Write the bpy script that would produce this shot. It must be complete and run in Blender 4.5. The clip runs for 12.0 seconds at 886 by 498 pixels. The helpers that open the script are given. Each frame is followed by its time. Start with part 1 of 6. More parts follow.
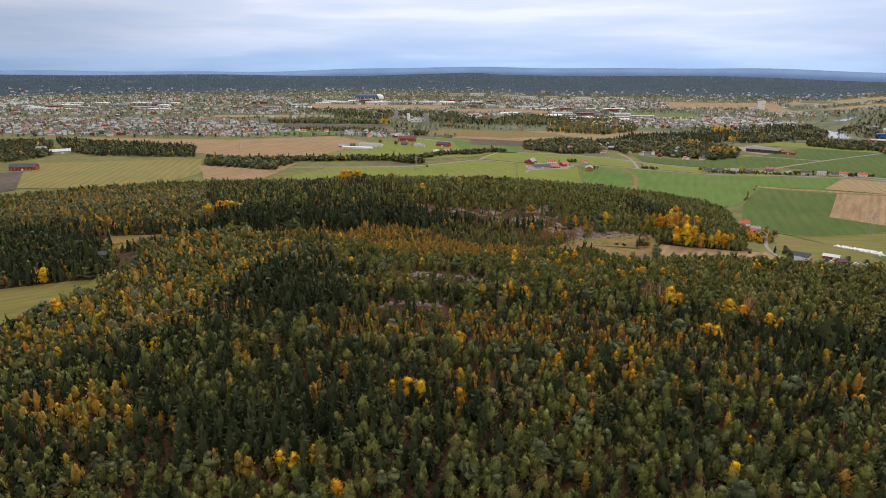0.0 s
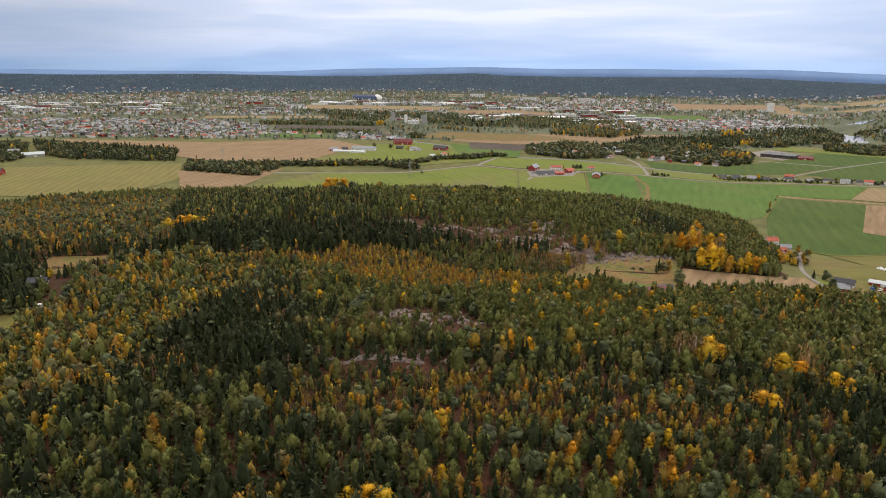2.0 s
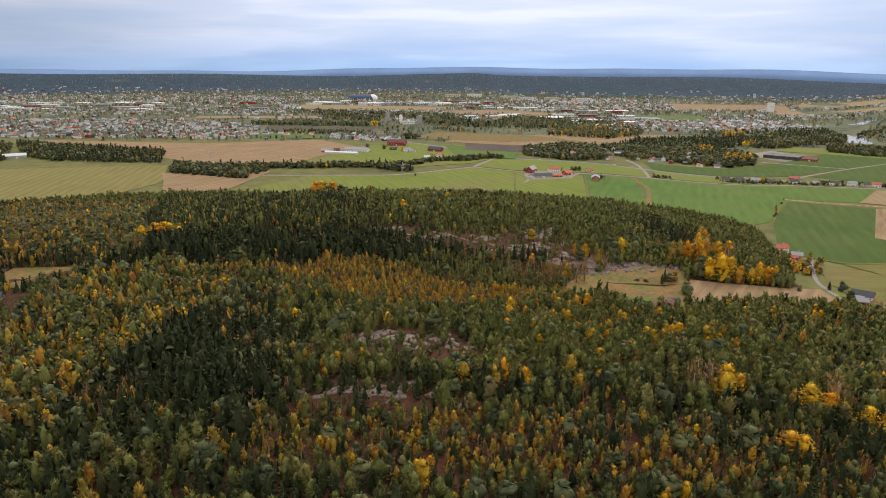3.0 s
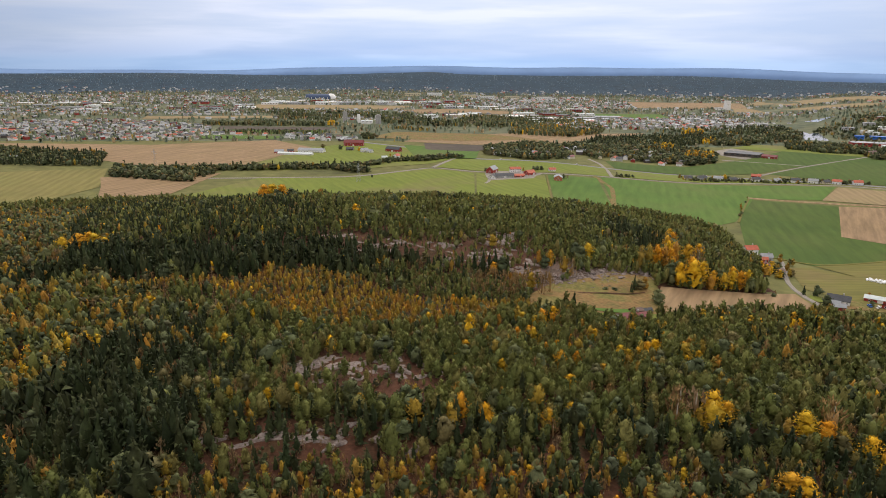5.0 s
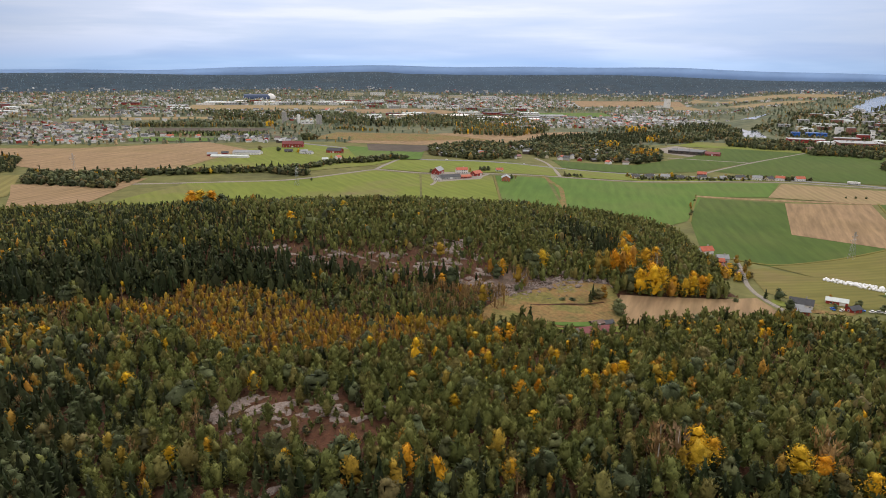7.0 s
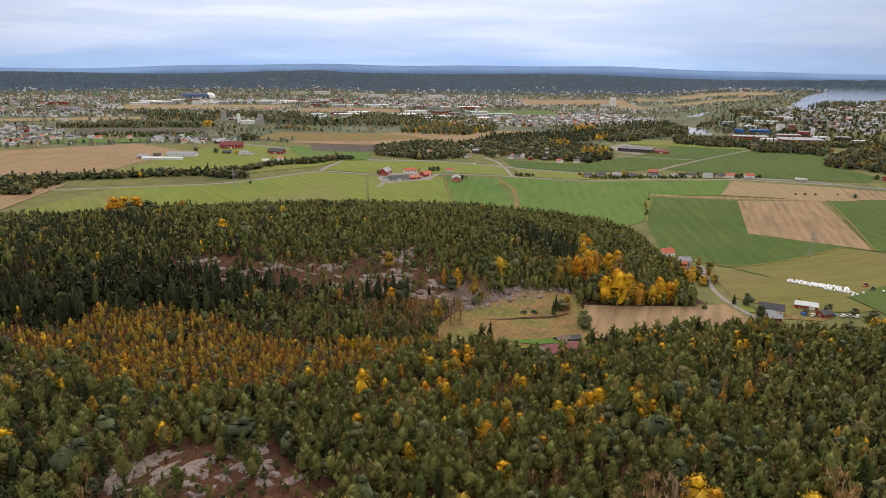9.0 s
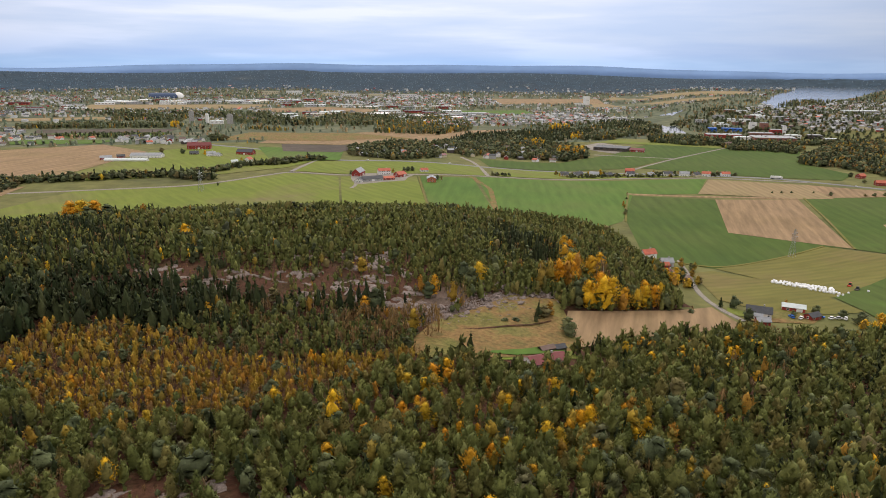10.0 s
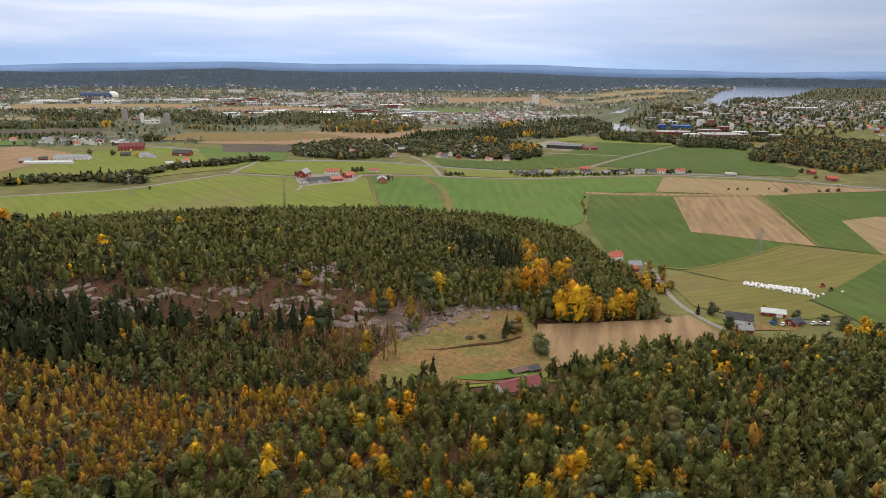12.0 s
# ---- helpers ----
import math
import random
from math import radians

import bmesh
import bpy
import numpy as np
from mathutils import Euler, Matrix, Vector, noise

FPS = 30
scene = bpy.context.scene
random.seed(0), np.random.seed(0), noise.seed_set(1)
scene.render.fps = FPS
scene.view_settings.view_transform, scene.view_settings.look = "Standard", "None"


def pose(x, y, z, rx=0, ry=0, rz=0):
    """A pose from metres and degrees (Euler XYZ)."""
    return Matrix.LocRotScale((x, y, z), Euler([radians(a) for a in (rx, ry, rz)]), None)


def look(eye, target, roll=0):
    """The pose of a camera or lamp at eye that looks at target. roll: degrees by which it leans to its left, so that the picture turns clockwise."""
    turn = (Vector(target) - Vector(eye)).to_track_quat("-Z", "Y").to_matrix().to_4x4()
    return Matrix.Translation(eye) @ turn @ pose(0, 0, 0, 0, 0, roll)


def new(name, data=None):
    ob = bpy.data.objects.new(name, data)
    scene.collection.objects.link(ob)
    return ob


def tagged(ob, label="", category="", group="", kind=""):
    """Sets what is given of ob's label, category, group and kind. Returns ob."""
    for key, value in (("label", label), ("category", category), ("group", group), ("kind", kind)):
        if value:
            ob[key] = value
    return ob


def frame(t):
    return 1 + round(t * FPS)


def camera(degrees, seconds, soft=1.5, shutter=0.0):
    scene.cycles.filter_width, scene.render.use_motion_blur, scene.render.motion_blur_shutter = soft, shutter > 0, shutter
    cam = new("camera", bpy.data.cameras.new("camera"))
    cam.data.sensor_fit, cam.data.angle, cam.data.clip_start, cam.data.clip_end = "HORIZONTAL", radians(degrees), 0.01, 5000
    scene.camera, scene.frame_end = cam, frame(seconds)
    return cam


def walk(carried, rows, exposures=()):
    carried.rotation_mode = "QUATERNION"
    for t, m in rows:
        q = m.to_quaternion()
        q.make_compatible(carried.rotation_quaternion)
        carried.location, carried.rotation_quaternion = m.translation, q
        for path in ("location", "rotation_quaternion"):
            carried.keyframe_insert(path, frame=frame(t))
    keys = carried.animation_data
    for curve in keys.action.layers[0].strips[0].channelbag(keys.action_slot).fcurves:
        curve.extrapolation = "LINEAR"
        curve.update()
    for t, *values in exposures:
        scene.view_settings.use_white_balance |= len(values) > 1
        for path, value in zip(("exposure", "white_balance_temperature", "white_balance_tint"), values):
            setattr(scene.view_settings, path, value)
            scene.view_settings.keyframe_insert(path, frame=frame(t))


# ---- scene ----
cam = camera(67.6, 12.0, 0.9)
PATH = [
    (0, (3.0, 10.5, 163.947), (2.998, 12.425, 163.402), 0.1),
    (0.5, (4.404, 29.2, 163.391), (4.403, 31.125, 162.847), 0.1),
    (1, (6.28, 48.0, 162.639), (6.277, 49.925, 162.094), 0.2),
    (1.5, (8.22, 66.9, 161.722), (8.217, 68.825, 161.179), 0.2),
    (2, (10.803, 85.7, 160.961), (10.798, 87.625, 160.418), 0.3),
    (2.5, (13.433, 103.9, 159.852), (13.425, 105.825, 159.309), 0.3),
    (2.7, (14.46, 110.9, 159.43), (14.455, 112.825, 158.887), 0.3),
    (4.3, (19.74, 142.4, 156.58), (19.795, 144.324, 156.037), 0.3),
    (4.5, (20.392, 146.345, 156.139), (20.462, 148.269, 155.596), 0.3),
    (5, (21.988, 156.228, 154.938), (22.1, 158.15, 154.394), 0.3),
    (5.5, (23.397, 165.356, 153.925), (23.547, 167.275, 153.381), 0.3),
    (6, (24.77, 174.992, 153.143), (24.961, 176.907, 152.599), 0.3),
    (6.5, (25.758, 184.084, 152.127), (25.987, 185.995, 151.583), 0.3),
    (7, (26.9, 193.923, 150.853), (27.17, 195.829, 150.31), 0.3),
    (9, (32.813, 231.24, 146.526), (33.232, 233.118, 145.982), 0.4),
    (9.5, (34.556, 240.619, 145.314), (35.009, 242.489, 144.77), 0.4),
    (10, (36.524, 250.627, 143.809), (37.016, 252.487, 143.265), 0.4),
    (10.5, (38.369, 260.166, 142.322), (38.896, 262.017, 141.779), 0.5),
    (11, (40.244, 269.904, 140.743), (40.807, 271.744, 140.199), 0.5),
    (11.5, (42.243, 279.32, 139.172), (42.841, 281.149, 138.628), 0.5),
    (12, (44.539, 289.045, 137.728), (45.173, 290.862, 137.184), 0.5),
]
walk(cam, [(t, look(eye, target, roll)) for t, eye, target, roll in PATH])

# ---- light: an overcast autumn day, brightest ahead and to the right ----
world = bpy.data.worlds.new("overcast_sky")
scene.world = world
world.use_nodes = True
wn, wl = world.node_tree.nodes, world.node_tree.links
wn.clear()
SUN_AZ, SUN_EL = radians(25), radians(44)
sky = wn.new("ShaderNodeTexSky")
sky.sky_type, sky.sun_disc, sky.sun_elevation, sky.sun_rotation = "NISHITA", False, SUN_EL, SUN_AZ
coord = wn.new("ShaderNodeTexCoord")
split = wn.new("ShaderNodeSeparateXYZ")
wl.new(coord.outputs["Generated"], split.inputs[0])
ramp = wn.new("ShaderNodeValToRGB")
wl.new(split.outputs["Z"], ramp.inputs[0])
STOPS = ((0.0, (0.38, 0.56, 0.86)), (0.012, (0.44, 0.58, 0.85)), (0.035, (0.56, 0.66, 0.86)), (0.075, (0.64, 0.71, 0.88)), (0.12, (0.86, 0.84, 0.91)), (0.35, (1.20, 1.15, 1.13)), (1.0, (1.74, 1.62, 1.54)))
for i, (at, colour) in enumerate(STOPS):
    e = ramp.color_ramp.elements[i] if i < 2 else ramp.color_ramp.elements.new(at)
    e.position, e.color = at, (*colour, 1)
stretch = wn.new("ShaderNodeMapping")
stretch.inputs["Scale"].default_value = (1.5, 1.5, 15.0)
wl.new(coord.outputs["Generated"], stretch.inputs[0])
cloud = wn.new("ShaderNodeTexNoise")
cloud.inputs["Scale"].default_value, cloud.inputs["Detail"].default_value, cloud.inputs["Roughness"].default_value = 1.7, 5.0, 0.5
wl.new(stretch.outputs[0], cloud.inputs[0])
# thin bright stratus over blue-grey, brightest towards the hidden sun
veil = wn.new("ShaderNodeValToRGB")
for i, (at, colour) in enumerate(((0.36, (0.82, 0.88, 0.97)), (0.50, (0.98, 0.98, 1.0)), (0.60, (1.19, 1.12, 1.09)))):
    e = veil.color_ramp.elements[i] if i < 2 else veil.color_ramp.elements.new(at)
    e.position, e.color = at, (*colour, 1)
wl.new(cloud.outputs[0], veil.inputs[0])
aim = wn.new("ShaderNodeVectorMath")
aim.operation = "DOT_PRODUCT"
aim.inputs[1].default_value = (math.sin(radians(10)) * 0.96, math.cos(radians(10)) * 0.96, 0.28)
wl.new(coord.outputs["Generated"], aim.inputs[0])
glow = wn.new("ShaderNodeMapRange")
glow.interpolation_type = "SMOOTHSTEP"
glow.inputs["From Min"].default_value, glow.inputs["From Max"].default_value = 0.70, 0.985
glow.inputs["To Min"].default_value, glow.inputs["To Max"].default_value = 0.72, 1.08
wl.new(aim.outputs["Value"], glow.inputs[0])
tinted = wn.new("ShaderNodeVectorMath")
tinted.operation = "MULTIPLY"
wl.new(ramp.outputs[0], tinted.inputs[0])
wl.new(veil.outputs[0], tinted.inputs[1])
tone = wn.new("ShaderNodeVectorMath")
tone.operation = "SCALE"
wl.new(tinted.outputs[0], tone.inputs[0])
wl.new(glow.outputs[0], tone.inputs["Scale"])
clouds = wn.new("ShaderNodeBackground")
clouds.inputs["Strength"].default_value = 1.16
wl.new(tone.outputs[0], clouds.inputs[0])
clear = wn.new("ShaderNodeBackground")
clear.inputs["Strength"].default_value = 0.06
wl.new(sky.outputs[0], clear.inputs[0])
both = wn.new("ShaderNodeMixShader")
both.inputs[0].default_value = 0.9
wl.new(clear.outputs[0], both.inputs[1])
wl.new(clouds.outputs[0], both.inputs[2])
wl.new(both.outputs[0], wn.new("ShaderNodeOutputWorld").inputs[0])

sun = new("sun", bpy.data.lights.new("sun", "SUN"))
sun.data.energy, sun.data.angle, sun.data.color = 1.2, radians(24), (1.0, 0.96, 0.9)
way = Vector((math.sin(SUN_AZ) * math.cos(SUN_EL), math.cos(SUN_AZ) * math.cos(SUN_EL), math.sin(SUN_EL)))
sun.matrix_world = look(way * 2000, (0, 0, 0))


# ---- materials ----
def nodes_of(name, rough=0.85, metal=0.0, spec=0.25):
    m = bpy.data.materials.new(name)
    m.use_nodes = True
    n = m.node_tree.nodes
    b = n["Principled BSDF"]
    b.inputs["Roughness"].default_value, b.inputs["Metallic"].default_value = rough, metal
    b.inputs["Specular IOR Level"].default_value = spec
    return m, n, m.node_tree.links, b


def ramp_node(n, stops):
    r = n.new("ShaderNodeValToRGB")
    for i, (at, colour) in enumerate(stops):
        e = r.color_ramp.elements[i] if i < 2 else r.color_ramp.elements.new(at)
        e.position, e.color = at, (*colour, 1)
    return r


def noise_node(n, l, scale, detail=4, rough=0.6, squash=(1, 1, 1), turn=0.0):
    g = n.new("ShaderNodeNewGeometry")
    mp = n.new("ShaderNodeMapping")
    mp.vector_type = "TEXTURE"
    mp.inputs["Scale"].default_value = [1 / q for q in squash]
    mp.inputs["Rotation"].default_value = (0, 0, turn)
    l.new(g.outputs["Position"], mp.inputs[0])
    t = n.new("ShaderNodeTexNoise")
    t.inputs["Scale"].default_value, t.inputs["Detail"].default_value, t.inputs["Roughness"].default_value = scale, detail, rough
    l.new(mp.outputs[0], t.inputs[0])
    return t.outputs[0]


def math_node(n, l, op, a, b):
    m = n.new("ShaderNodeMath")
    m.operation = op
    for i, v in enumerate((a, b)):
        if isinstance(v, (int, float)):
            m.inputs[i].default_value = v
        else:
            l.new(v, m.inputs[i])
    return m.outputs[0]


def scaled(n, l, colour, fac):
    s = n.new("ShaderNodeVectorMath")
    s.operation = "SCALE"
    l.new(colour, s.inputs[0])
    l.new(fac, s.inputs["Scale"])
    return s.outputs[0]


def span(n, l, value, lo, hi, a=0.3, b=0.7):
    m = n.new("ShaderNodeMapRange")
    for k, v in (("From Min", a), ("From Max", b), ("To Min", lo), ("To Max", hi)):
        m.inputs[k].default_value = v
    l.new(value, m.inputs[0])
    return m.outputs[0]


def foliage(name, stops, rough=0.8, vary=0.33):
    """Leaves: one tone per tree, broken up from clump to clump and by fine grain."""
    m, n, l, b = nodes_of(name, rough, 0, 0.2)
    tint = n.new("ShaderNodeAttribute")
    tint.attribute_name = "tint"
    info = n.new("ShaderNodeObjectInfo")
    pick = math_node(n, l, "FRACT", math_node(n, l, "ADD", tint.outputs["Fac"], info.outputs["Random"]), 0.0)
    col = ramp_node(n, stops)
    l.new(pick, col.inputs[0])
    isle = n.new("ShaderNodeNewGeometry")
    clump = span(n, l, isle.outputs["Random Per Island"], 1 - vary, 1 + vary, 0, 1)
    fine = span(n, l, noise_node(n, l, 1.7, 4, 0.7), 0.72, 1.28)
    blotch = span(n, l, noise_node(n, l, 0.55, 2), 0.78, 1.22)
    l.new(scaled(n, l, scaled(n, l, scaled(n, l, col.outputs[0], clump), fine), blotch), b.inputs["Base Color"])
    return m


def earth(name, stops, big=0.02, small=0.5, bump=0.0, rough=0.95, squash=(1, 1, 1), turn=0.0, low=0.74, high=1.26, rows=None):
    """Soil, turf, crops: broad patches and fine grain; squash and turn give rows."""
    m, n, l, b = nodes_of(name, rough, 0, 0.15)
    col = ramp_node(n, stops)
    l.new(noise_node(n, l, big, 5, 0.6), col.inputs[0])
    g = span(n, l, noise_node(n, l, small, 4, 0.65, squash, turn), low, high)
    if rows:
        # passes of the machine: angle, spacing in metres, strength
        angle, apart, much = rows
        geo, dot = n.new("ShaderNodeNewGeometry"), n.new("ShaderNodeVectorMath")
        dot.operation = "DOT_PRODUCT"
        dot.inputs[1].default_value = (math.cos(angle) * 6.283 / apart, math.sin(angle) * 6.283 / apart, 0)
        l.new(geo.outputs["Position"], dot.inputs[0])
        bent = math_node(n, l, "ADD", dot.outputs["Value"], math_node(n, l, "MULTIPLY", noise_node(n, l, 0.02, 2), 5.0))
        g = math_node(n, l, "MULTIPLY", g, span(n, l, math_node(n, l, "SINE", bent, 0.0), 1 - much, 1 + much, -0.6, 0.6))
    l.new(scaled(n, l, col.outputs[0], g), b.inputs["Base Color"])
    if bump:
        bp = n.new("ShaderNodeBump")
        bp.inputs["Distance"].default_value = bump
        l.new(noise_node(n, l, small * 1.7, 5), bp.inputs["Height"])
        l.new(bp.outputs[0], b.inputs["Normal"])
    return m


def paint(name, colour, rough=0.7, metal=0.0, wear=0.18, scale=0.35, vary=0.0):
    """Painted or plain building surface with soft weathering; vary lets copies differ in brightness."""
    m, n, l, b = nodes_of(name, rough, metal, 0.3)
    c = n.new("ShaderNodeRGB")
    c.outputs[0].default_value = (*colour, 1)
    f = span(n, l, noise_node(n, l, scale, 5, 0.65), 1 - wear, 1 + wear)
    if vary:
        info = n.new("ShaderNodeObjectInfo")
        f = math_node(n, l, "MULTIPLY", f, span(n, l, info.outputs["Random"], 1 - vary, 1 + vary, 0, 1))
    l.new(scaled(n, l, c.outputs[0], f), b.inputs["Base Color"])
    return m


PINE = foliage("pine_needles", ((0.0, (0.074, 0.089, 0.023)), (0.25, (0.126, 0.138, 0.036)), (0.5, (0.159, 0.162, 0.044)), (0.7, (0.102, 0.117, 0.031)), (0.88, (0.170, 0.142, 0.042)), (1.0, (0.089, 0.102, 0.028))), vary=0.24)
SPRUCE = foliage("spruce_needles", ((0.0, (0.020, 0.031, 0.010)), (0.5, (0.034, 0.044, 0.015)), (1.0, (0.053, 0.059, 0.022))), vary=0.38)
GOLD = foliage("golden_leaves", ((0.0, (0.579, 0.298, 0.014)), (0.3, (0.632, 0.384, 0.018)), (0.6, (0.474, 0.317, 0.025)), (0.85, (0.597, 0.259, 0.014)), (1.0, (0.492, 0.317, 0.030))), vary=0.28)
AMBER = foliage("amber_leaves", ((0.0, (0.261, 0.160, 0.024)), (0.3, (0.341, 0.230, 0.028)), (0.55, (0.221, 0.165, 0.033)), (0.75, (0.361, 0.176, 0.026)), (1.0, (0.251, 0.170, 0.031))), vary=0.28)
RUST = foliage("thin_autumn_twigs", ((0.0, (0.209, 0.127, 0.054)), (0.5, (0.264, 0.167, 0.061)), (1.0, (0.195, 0.133, 0.072))))
LEAF = foliage("green_broad_leaves", ((0.0, (0.064, 0.080, 0.037)), (0.45, (0.098, 0.112, 0.048)), (0.75, (0.116, 0.122, 0.048)), (0.9, (0.169, 0.134, 0.051)), (1.0, (0.064, 0.078, 0.044))))
BARK = paint("pine_bark", (0.16, 0.10, 0.065), 0.9, wear=0.4, scale=2.0)
BIRCH_BARK = paint("pale_bark", (0.42, 0.38, 0.32), 0.85, wear=0.4, scale=2.0)

FLOOR = earth("forest_floor", ((0.3, (0.039, 0.027, 0.012)), (0.5, (0.082, 0.036, 0.021)), (0.7, (0.052, 0.036, 0.015))), 0.05, 0.6, 0.4, low=0.6, high=1.4)
PLAIN = earth("rough_grass", ((0.3, (0.102, 0.111, 0.036)), (0.5, (0.145, 0.140, 0.047)), (0.7, (0.085, 0.089, 0.034))), 0.006, 0.05, 0.2)
# ground under the town, its colour lightened to imitate distance haze
FARLAND = earth("far_mixed_hazed_land", ((0.3, (0.083, 0.098, 0.057)), (0.45, (0.131, 0.136, 0.076)), (0.6, (0.076, 0.094, 0.057)), (0.75, (0.240, 0.191, 0.120))), 0.004, 0.03, 0.0, low=0.6, high=1.4)
# wooded ridges at the rim, tinted blue in the colour to stand for haze
HAZED_RIDGE = earth("far_hazed_woods", ((0.3, (0.022, 0.041, 0.062)), (0.45, (0.031, 0.055, 0.076)), (0.6, (0.026, 0.046, 0.067)), (0.66, (0.036, 0.056, 0.072)), (0.74, (0.081, 0.099, 0.105))), 0.0035, 0.022, 3.0, low=0.62, high=1.38)
TURF = earth("young_crop", ((0.3, (0.130, 0.165, 0.026)), (0.5, (0.155, 0.184, 0.032)), (0.62, (0.162, 0.165, 0.046)), (0.75, (0.174, 0.134, 0.072))), 0.008, 0.12, squash=(0.15, 1, 1), turn=-1.2, low=0.86, high=1.14, rows=(0.37, 11.0, 0.03))
GREEN = earth("green_crop", ((0.3, (0.072, 0.134, 0.024)), (0.5, (0.087, 0.148, 0.026)), (0.7, (0.112, 0.145, 0.037))), 0.006, 0.14, squash=(1, 0.12, 1), turn=-0.35, low=0.86, high=1.14, rows=(-0.35, 13.0, 0.03))
DEEP = earth("dark_green_crop", ((0.3, (0.053, 0.090, 0.016)), (0.5, (0.066, 0.102, 0.018)), (0.62, (0.074, 0.104, 0.022)), (0.75, (0.078, 0.136, 0.022))), 0.008, 0.14, squash=(1, 0.12, 1), turn=-0.35, low=0.86, high=1.14, rows=(-0.35, 14.0, 0.04))
OLIVE = earth("cut_meadow", ((0.3, (0.130, 0.124, 0.030)), (0.5, (0.152, 0.139, 0.036)), (0.7, (0.174, 0.131, 0.053))), 0.012, 0.16, squash=(0.12, 1, 1), turn=0.2, low=0.86, high=1.14, rows=(1.77, 7.0, 0.045))
MOWN = earth("mown_strips", ((0.3, (0.165, 0.150, 0.048)), (0.5, (0.195, 0.168, 0.056)), (0.7, (0.175, 0.165, 0.050))), 0.008, 0.16, squash=(1, 0.12, 1), turn=0.15, low=0.88, high=1.12, rows=(0.15, 12.0, 0.08))
STUBBLE = earth("stubble", ((0.3, (0.226, 0.154, 0.079)), (0.5, (0.262, 0.177, 0.099)), (0.7, (0.235, 0.166, 0.080))), 0.008, 0.16, squash=(1, 0.1, 1), turn=-0.566, rows=(-0.566, 9.0, 0.07))
STRAW = earth("pale_stubble", ((0.3, (0.235, 0.181, 0.086)), (0.5, (0.265, 0.193, 0.102)), (0.7, (0.212, 0.181, 0.076))), 0.008, 0.16, squash=(1, 0.1, 1), turn=-0.3, low=0.86, high=1.14, rows=(-0.3, 9.0, 0.06))
PLOUGH = earth("ploughed_soil", ((0.3, (0.072, 0.060, 0.049)), (0.6, (0.102, 0.081, 0.064))), 0.01, 0.2, squash=(1, 0.2, 1), turn=0.9)
MEADOW = earth("dry_meadow", ((0.34, (0.135, 0.128, 0.036)), (0.46, (0.170, 0.140, 0.046)), (0.54, (0.215, 0.130, 0.052)), (0.62, (0.160, 0.118, 0.044)), (0.75, (0.105, 0.115, 0.030))), 0.05, 0.45, 0.3, low=0.66, high=1.34)
ASPHALT = earth("asphalt", ((0.3, (0.180, 0.180, 0.180)), (0.7, (0.234, 0.234, 0.225))), 0.02, 0.6)
GRAVEL = earth("gravel", ((0.3, (0.221, 0.199, 0.170)), (0.7, (0.281, 0.251, 0.214))), 0.05, 0.8)
ROCK = earth("lichened_granite", ((0.3, (0.141, 0.108, 0.089)), (0.5, (0.262, 0.216, 0.191)), (0.7, (0.178, 0.127, 0.102))), 0.22, 1.6, 0.25, low=0.55, high=1.35)


# ---- the lie of the land ----
def ease(a, b, v):
    v = np.clip((v - a) / (b - a), 0, 1)
    return v * v * (3 - 2 * v)


def rough_noise(x, y, size):
    """Smooth bumps between about -1 and 1, from a few crossed waves."""
    k = 6.283 / size
    return (np.sin(k * (0.8 * x + 0.6 * y) + 1.3 * np.sin(k * 0.43 * (x - 0.7 * y))) + np.sin(k * (1.1 * y - 0.5 * x) * 0.83 + 2.1 + 1.1 * np.sin(k * 0.37 * (x + y)))
            + np.sin(k * 0.61 * (0.3 * x + 1.2 * y) + 4.0)) / 3


def terrain(x, y):
    """Height of the ground: two wooded hills on a plain that falls to the right, and far ridges all round."""
    x, y = np.asarray(x, float), np.asarray(y, float)
    z = -15.0 * ease(200, 480, x) * ease(450, 700, y)
    wide = np.where(x < 0, 230.0, 270.0)
    h = 36.0 * np.exp(-(x / wide) ** 2 - ((y - 350) / 205.0) ** 2)
    h = h + 29.0 * np.exp(-np.abs((x + 20) / 230.0) ** 3 - np.abs((y - 705) / 155.0) ** 3)
    h = h + 16.0 * np.exp(-((x + 320) / 150.0) ** 2 - ((y - 640) / 130.0) ** 2)
    h = h + 10.0 * np.exp(-((x + 230) / 90.0) ** 2 - ((y - 490) / 70.0) ** 2)
    h = h - 5.0 * np.exp(-((x - 190) / 90.0) ** 2 - ((y - 530) / 50.0) ** 2)
    z = z + h + np.clip(h - 14, 0, 10) / 10 * (1.3 * rough_noise(x, y, 46) + 0.8 * rough_noise(y, x, 19))
    r, az = np.hypot(x - 20, y - 140), np.arctan2(x - 20, y - 140)
    lake_side = ease(0.50, 0.62, az) * (1 - ease(1.0, 1.12, az))
    z = z + 33.0 * ease(1700, 2150, r) * lake_side
    return z + (78.0 - 33 * lake_side + 10 * np.sin(az * 7) + 6 * np.sin(az * 17 + 1)) * ease(3900 + 720 * np.exp(-((az - 0.77) / 0.17) ** 4), 4800, r)


def height(x, y):
    return float(terrain(x, y))


def inside(px, py, poly):
    """Which of the points lie in the polygon."""
    hit = np.zeros(len(px), bool)
    for (ax, ay), (bx, by) in zip(poly, poly[1:] + poly[:1]):
        if ay != by:
            hit ^= ((ay > py) != (by > py)) & (px < (bx - ax) * (py - ay) / (by - ay) + ax)
    return hit


